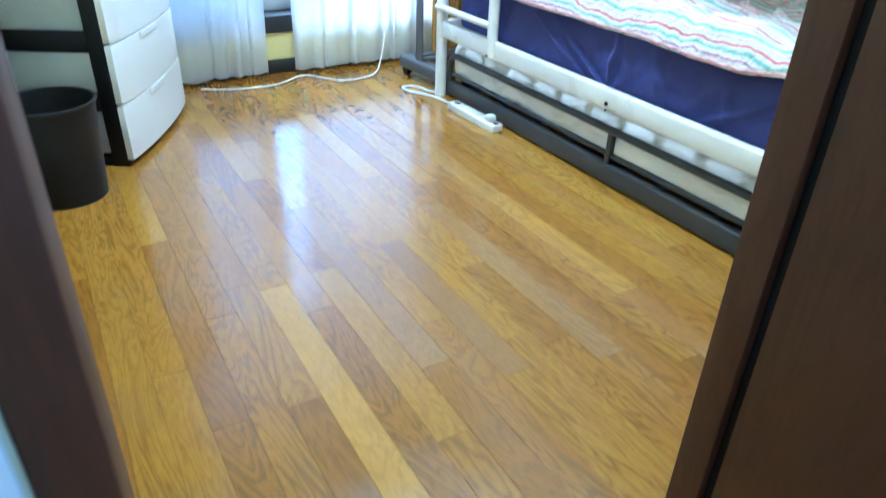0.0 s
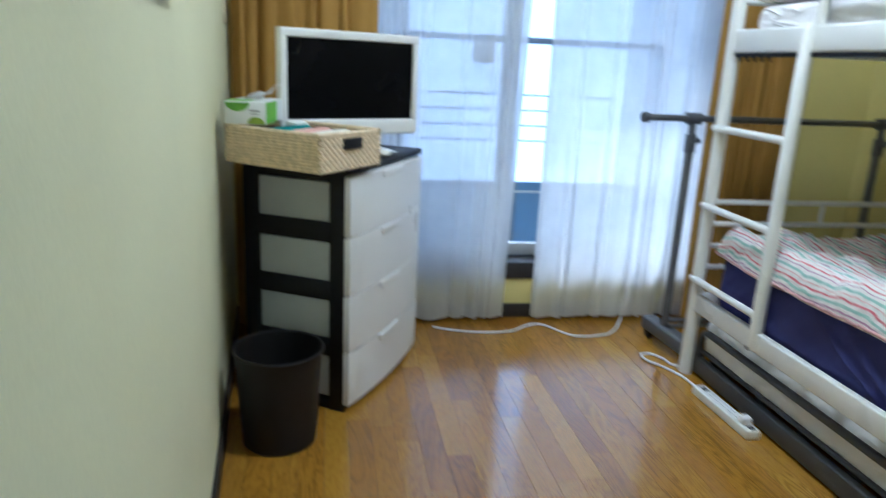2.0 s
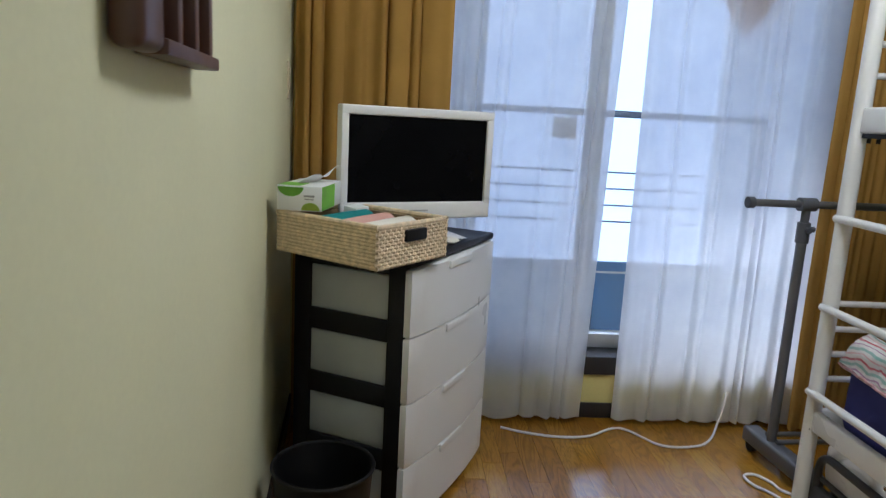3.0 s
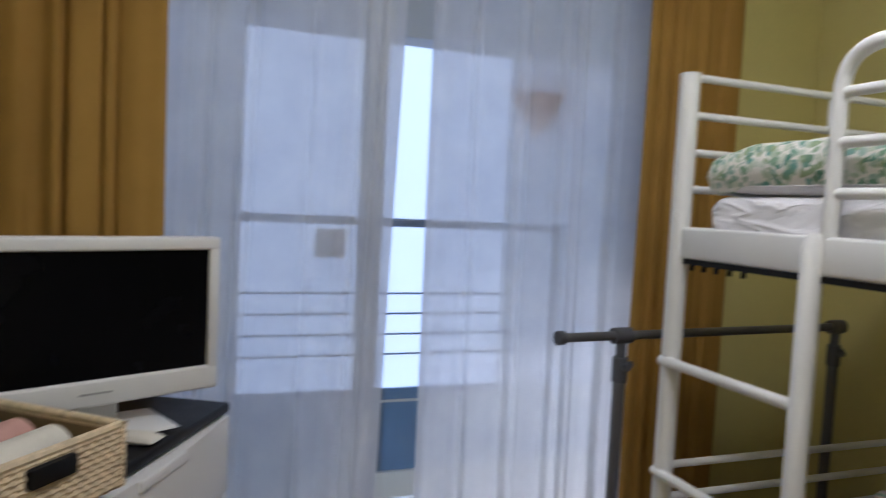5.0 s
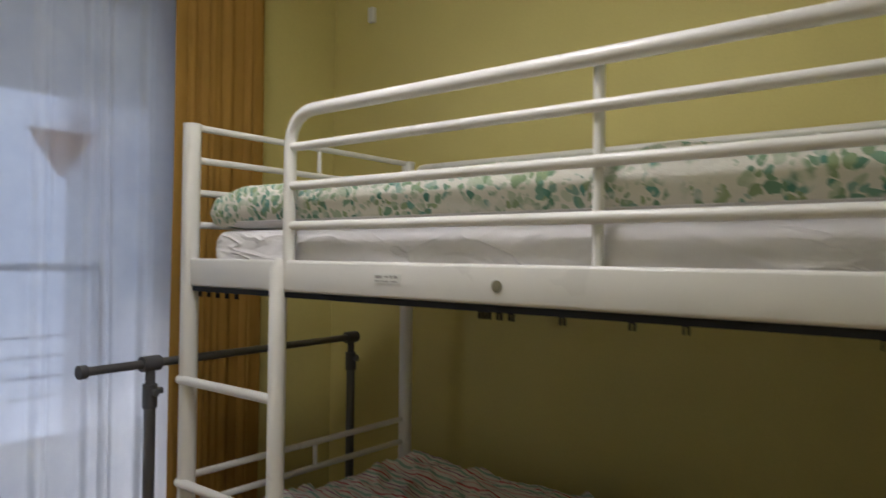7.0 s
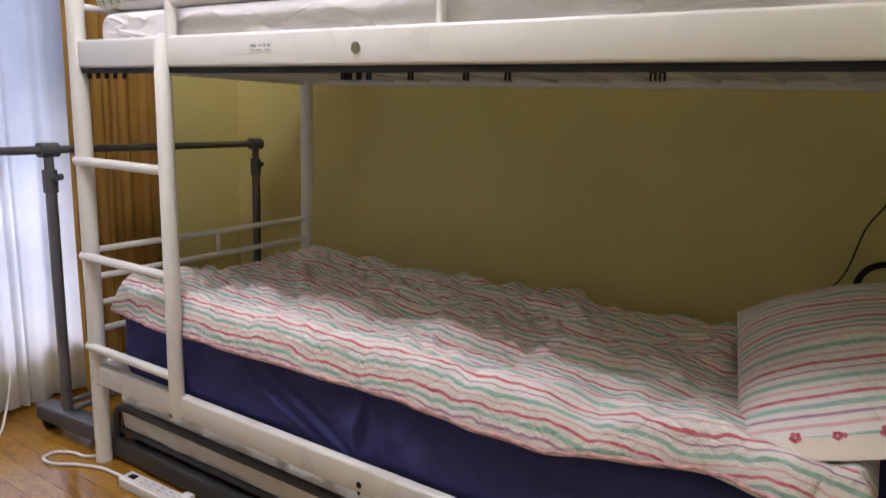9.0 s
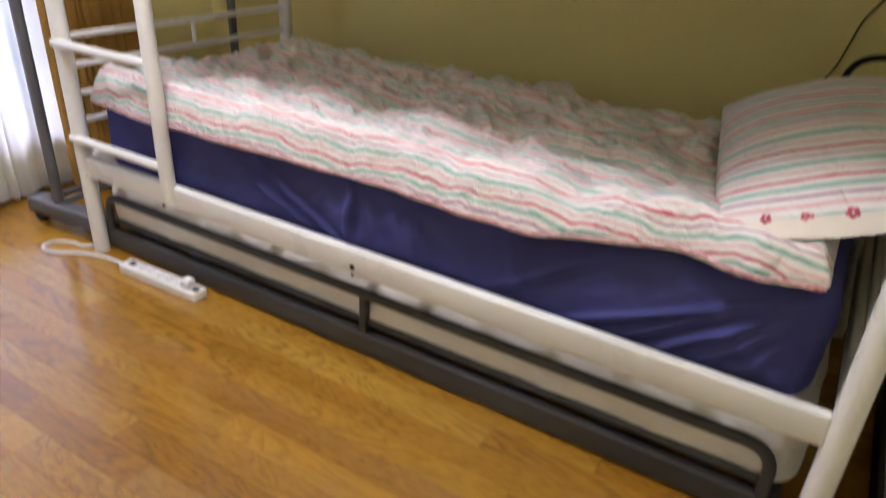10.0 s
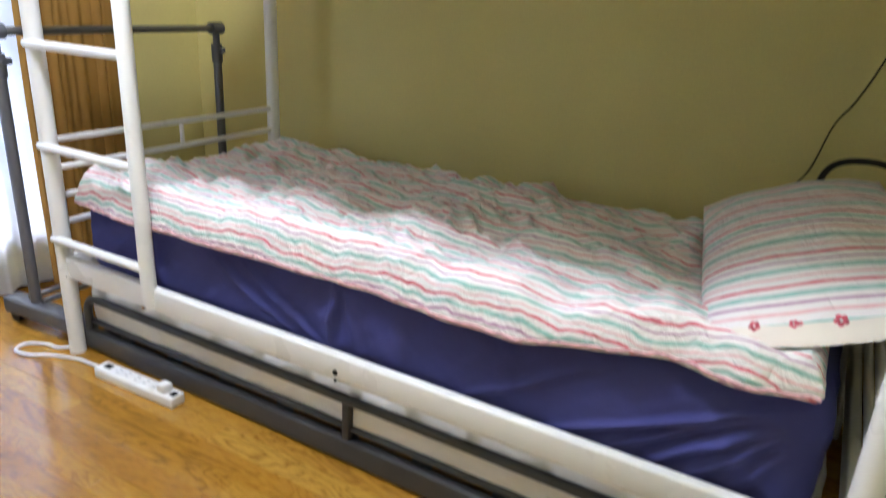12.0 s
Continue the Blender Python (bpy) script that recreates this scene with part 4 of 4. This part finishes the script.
part("bezel", block((-0.247, -0.03, 0.360), (0.247, 0.012, 0.387), 0.005, 3), WHITE_PLASTIC, mon)
part("bezel", block((-0.247, -0.03, 0.062), (0.247, 0.012, 0.113), 0.006, 3), WHITE_PLASTIC, mon)
for x in (-0.247, 0.2245):
    part("bezel", block((x, -0.0295, 0.10), (x + 0.0225, 0.0115, 0.375), 0.004, 2), WHITE_PLASTIC, mon)
part("housing", block((-0.225, 0.0, 0.10), (0.225, 0.05, 0.368), 0.02, 3), WHITE_PLASTIC, mon)
part("screen", block((-0.225, -0.021, 0.11), (0.225, 0.0, 0.363)), SCREEN, mon, "black glossy screen")
part("badge", block((-0.03, -0.0312, 0.086), (0.03, -0.0302, 0.090)), INK, mon)
mouse = single("mouse", cushion((0.05, 0.09, 0.02), 0.0, 1, 14, 14, 1.3), CREAM, "pale computer mouse on the chest top", "mouse")
mouse.matrix_world = pose(0.318, 2.70, DH, 0, 0, 62)

# wicker basket with rolled towels
BW, BD, BH = 0.285, 0.35, 0.102
bas = thing("basket", pose(0.142, 2.268, DH + 0.001, 0, 0, 52.0), "woven paper-cord basket with a dark handle opening", "basket")
def rect_path(inset, n=124):
    per = 2 * (BW + BD)
    for k in range(n):
        s = per * k / n
        for length, o, d in ((BW, (0, 0), (1, 0)), (BD, (BW, 0), (0, 1)), (BW, (BW, BD), (-1, 0)), (BD, (0, BD), (0, -1))):
            if s <= length:
                yield s, Vector((o[0] + d[0] * s, o[1] + d[1] * s, 0)), Vector((-d[1], d[0], 0)), k
                break
            s -= length
for r in range(11):
    pts = []
    for s, p, inward, k in rect_path(0):
        pts.append(p + inward * (0.008 + (0.0022 if abs(inward.y) > 0.5 else 0.0010) * (1 if (k + r) % 2 else -1)) + Vector((0, 0, 0.006 + r * 0.0088)))
    part("strand", pipe(pts, 0.0062, 6, True), WICKER, bas)
rimp = [p + inward * 0.008 + Vector((0, 0, BH)) for s, p, inward, k in rect_path(0)]
part("rim", pipe(rimp, 0.0072, 8, True), WICKER, bas)
part("lining", block((0.012, 0.012, 0.004), (BW - 0.012, BD - 0.012, 0.012)), LINING, bas)
for lo, hi in (((0.014, 0.014, 0.01), (0.019, BD - 0.014, 0.095)), ((BW - 0.019, 0.014, 0.01), (BW - 0.014, BD - 0.014, 0.095)), ((0.02, 0.014, 0.01), (BW - 0.02, 0.019, 0.095)), ((0.02, BD - 0.019, 0.01), (BW - 0.02, BD - 0.014, 0.095))):
    part("lining", block(lo, hi), LINING, bas)
part("handle", block((0.100, -0.006, 0.060), (0.182, 0.010, 0.090), 0.004), BLACK, bas, "dark handle opening")
bm0 = pose(0.142, 2.268, DH + 0.001, 0, 0, 52.0)
for mat, yy, lab in ((CREAM, 0.085, "rolled white towel"), (PINK, 0.158, "rolled pale pink towel"), (TEAL, 0.232, "rolled teal towel")):
    tw = single("towel", lathe([(0.004, -0.10), (0.030, -0.10), (0.037, -0.092), (0.038, 0.0), (0.037, 0.092), (0.030, 0.10), (0.004, 0.10)], 24), mat, lab + " in the basket", "towel", group="towels in the basket")
    tw.matrix_world = bm0 @ pose(0.138, yy, 0.066, 0, 90, 6)
paper = single("folded_card", block((-0.035, -0.02, 0), (0.035, 0.02, 0.045), 0.003), BOX_WHITE, "small white box among the towels", "box")
paper.matrix_world = bm0 @ pose(0.215, 0.27, 0.066, 8, 0, 10)

# tissue box on the basket
tis = thing("tissue_box", pose(-0.069, 2.449, DH + 0.112, 0, 0, -9), "white and green tissue box with a tissue pulled out", "tissue box")
part("carton", block((-0.058, 0, 0), (0.058, 0.20, 0.064), 0.002), BOX_WHITE, tis)
part("print", block((0.0582, 0.004, 0.002), (0.0588, 0.125, 0.062)), GREEN, tis, "green printed field")
def disc(cx, cz, r, a0, a1, sx=1.0):
    """A flat printed segment of a circle on the front end."""
    bm = bmesh.new()
    pts = [(cx + sx * r * math.cos(radians(a)), cz + r * math.sin(radians(a))) for a in (a0 + (a1 - a0) * k / 20 for k in range(21))]
    f = bm.faces.new([bm.verts.new((x, -0.0008, z)) for x, z in pts])
    bmesh.ops.solidify(bm, geom=[f], thickness=0.0004)
    return bm
part("print", disc(-0.022, 0.060, 0.024, 180, 360, 1.4), GREEN, tis, "green printed half circle")
part("print", disc(0.030, 0.002, 0.020, 0, 180, 1.2), plain("lime_print", (0.42, 0.58, 0.06), 0.6, 0.12, 20.0, 0.1), tis, "lime printed half circle")
top_print = block((-0.055, 0.002, 0.0642), (0.005, 0.07, 0.0648))
part("print", top_print, GREEN, tis, "green printed field")
part("print_bar", block((0.012, -0.0008, 0.036), (0.040, -0.0002, 0.041)), INK, tis)
part("print_bar", block((0.014, -0.0008, 0.029), (0.038, -0.0002, 0.032)), INK, tis)
part("tissue", sheet(14, 12, lambda u, v: (-0.02 + 0.03 * u + 0.055 * v, 0.05 + 0.10 * u + 0.02 * v, 0.0645 + 0.038 * v ** 0.7 * (0.6 + 0.4 * u) + 0.010 * math.sin(6 * u + 3 * v) * v)), TISSUE, tis, "crumpled tissue")

# waste bin
bn = thing("waste_bin", pose(0.024, 2.284, 0), "dark grey round plastic waste bin, empty", "waste bin")
part("body", lathe([(0.100, 0.0), (0.104, 0.004), (0.123, 0.287), (0.120, 0.287), (0.101, 0.010), (0.02, 0.008)], 56), BIN, bn)
part("rim", pipe([(0.124 * math.cos(a), 0.124 * math.sin(a), 0.287) for a in (2 * math.pi * k / 56 for k in range(56))], 0.005, 8, True), BIN, bn)

# wooden rack on the west wall
wr_y = 1.31
rack = thing("wall_rack", pose(west_x(wr_y), wr_y, 1.188, 0, 0, 4.45), "dark brown wooden rack hung on the wall", "wall rack")
part("back", block((0.002, 0.05, 0.006), (0.010, 0.325, 0.46), 0.002), DARK_WOOD, rack)
part("side_panel", block((0.002, 0.0, 0.0), (0.034, 0.075, 0.47), 0.012, 4), DARK_WOOD, rack)
for y in (0.14, 0.22, 0.30):
    part("upright", block((0.0101, y, 0.0161), (0.030, y + 0.02, 0.455), 0.003), DARK_WOOD, rack)
for z in (0.0, 0.446):
    part("ledge", block((0.0025, 0.0755, z), (0.036, 0.33, z + 0.016), 0.003), DARK_WOOD, rack)
part("side_strip", block((0.0025, 0.3205, 0.017), (0.014, 0.333, 0.445), 0.002), BLACK, rack, "dark edge strip")

# switch plate by the drape
sw = thing("switch_plate", pose(west_x(3.06), 3.02, 1.18, 0, 0, 4.45), "narrow beige wall plate beside the drape", "switch plate")
part("plate", block((0.0, 0, 0), (0.008, 0.045, 0.12), 0.003), BEIGE, sw)
for z in (0.03, 0.075):
    part("rocker", block((0.0081, 0.012, z), (0.012, 0.033, z + 0.025), 0.002), BEIGE, sw)

# power strip and cords on the floor
ps = thing("power_strip", pose(1.456, 2.472, 0, 0, 0, -88.0), "white six-way power strip on the floor", "power strip")
part("body", block((0, -0.024, 0.0), (0.315, 0.024, 0.032), 0.005, 3), WHITE_PLASTIC, ps)
part("switch", block((0.022, -0.008, 0.0321), (0.048, 0.010, 0.035), 0.001), BLACK, ps, "black switch")
for k in range(5):
    s = part("socket", block((0.068 + 0.037 * k, -0.018, 0.0321), (0.096 + 0.037 * k, 0.018, 0.034), 0.002), WHITE_PLASTIC, ps)
    for d in (-0.007, 0.007):
        part("slot", block((0.075 + 0.037 * k, d - 0.0015, 0.0341), (0.088 + 0.037 * k, d + 0.0015, 0.0345)), INK, s)
part("plug", block((0.252, -0.018, 0.0321), (0.285, 0.014, 0.058), 0.006, 3), WHITE_PLASTIC, ps, "white plug")
part("lamp", block((0.292, -0.010, 0.0321), (0.310, 0.008, 0.035), 0.001), BLACK, ps)
cord = pipe(curve_points([(1.458, 2.46, 0.016), (1.463, 2.53, 0.008), (1.458, 2.60, 0.006), (1.425, 2.68, 0.006), (1.390, 2.735, 0.006), (1.388, 2.79, 0.006), (1.43, 2.80, 0.006), (1.462, 2.75, 0.006), (1.470, 2.70, 0.006), (1.52, 2.66, 0.006), (1.60, 2.62, 0.006)]), 0.0048, 8)
bmesh.ops.transform(cord, matrix=pose(1.456, 2.472, 0, 0, 0, -88.0).inverted(), verts=cord.verts)
part("cable", cord, CORD, ps, "white looped cable")
single("extension_cord", pipe(curve_points([(0.60, 3.12, 0.006), (0.68, 3.08, 0.006), (0.80, 3.05, 0.006), (0.92, 3.06, 0.006), (1.03, 3.13, 0.006), (1.09, 3.12, 0.006), (1.18, 3.00, 0.006), (1.31, 3.00, 0.006), (1.39, 3.06, 0.006), (1.43, 3.10, 0.05), (1.455, 3.115, 0.12), (1.475, 3.14, 0.165)]), 0.0042, 8), CORD, "white cable lying along the curtain hem", "cord")

# ---- floor boards ----
floor = single("floor", block((-0.70, -1.25, -0.06), (EAST + 0.12, NORTH + 0.15, -0.012)), BASEBOARD, "oak strip floor, varnished, grey sheen painted into the middle", "floor", "structure")
rnd = random.Random(21)
PW, GRID = 0.0695, 0.361
# boards that stand out: column, from, to, wood
MARKED = {0: ((0.62, 1.531, OAK_PALE),), 2: ((1.55, 2.15, OAK_DARK),), 7: ((2.005, 2.65, OAK_PALE), (1.4, 2.005, OAK)), 8: ((0.95, 1.75, OAK_GREY),), 11: ((1.122, 1.72, OAK_PALE), (0.50, 1.122, OAK_DARK)), 12: ((1.573, 1.83, OAK_DARK),), 13: ((1.115, 1.80, OAK_PALE),), 5: ((1.0, 1.6, OAK_GREY),), 3: ((1.1, 1.9, OAK_GREY),)}
col = math.floor((-0.68 - GRID) / PW)
while GRID + col * PW < EAST:
    x = GRID + col * PW
    marked = sorted(MARKED.get(col, ()), key=lambda k: k[0])
    runs = list(marked)
    edges = [-1.2] + [e for k in marked for e in k[:2]] + [NORTH - 0.001]
    for lo, hi in zip(edges[::2], edges[1::2]):
        y = lo
        first = rnd.uniform(0.25, 0.9)
        while hi - y > 0.001:
            l = first or rnd.choice((0.45, 0.6, 0.75, 0.9, 0.9))
            first = 0
            c = hi if hi - (y + l) < 0.22 else y + l
            runs.append((y, c, OAK))
            y = c
    col += 1
    for a, c, wood in runs:
        if (c > SOUTH + 0.1 and x < -0.31) or (c < 0.4 and x > 1.32):
            continue
        a = max(a, 0.4) if x > 1.32 else a
        bm = bmesh.new()
        box(bm, (0, 0, -0.006), (PW - 0.0007, c - a - 0.0007, 0.012))
        pk = part("plank", bm, wood, floor, smooth=False)
        pk.location = (x + PW / 2, (a + c) / 2, rnd.uniform(-0.0002, 0.0))
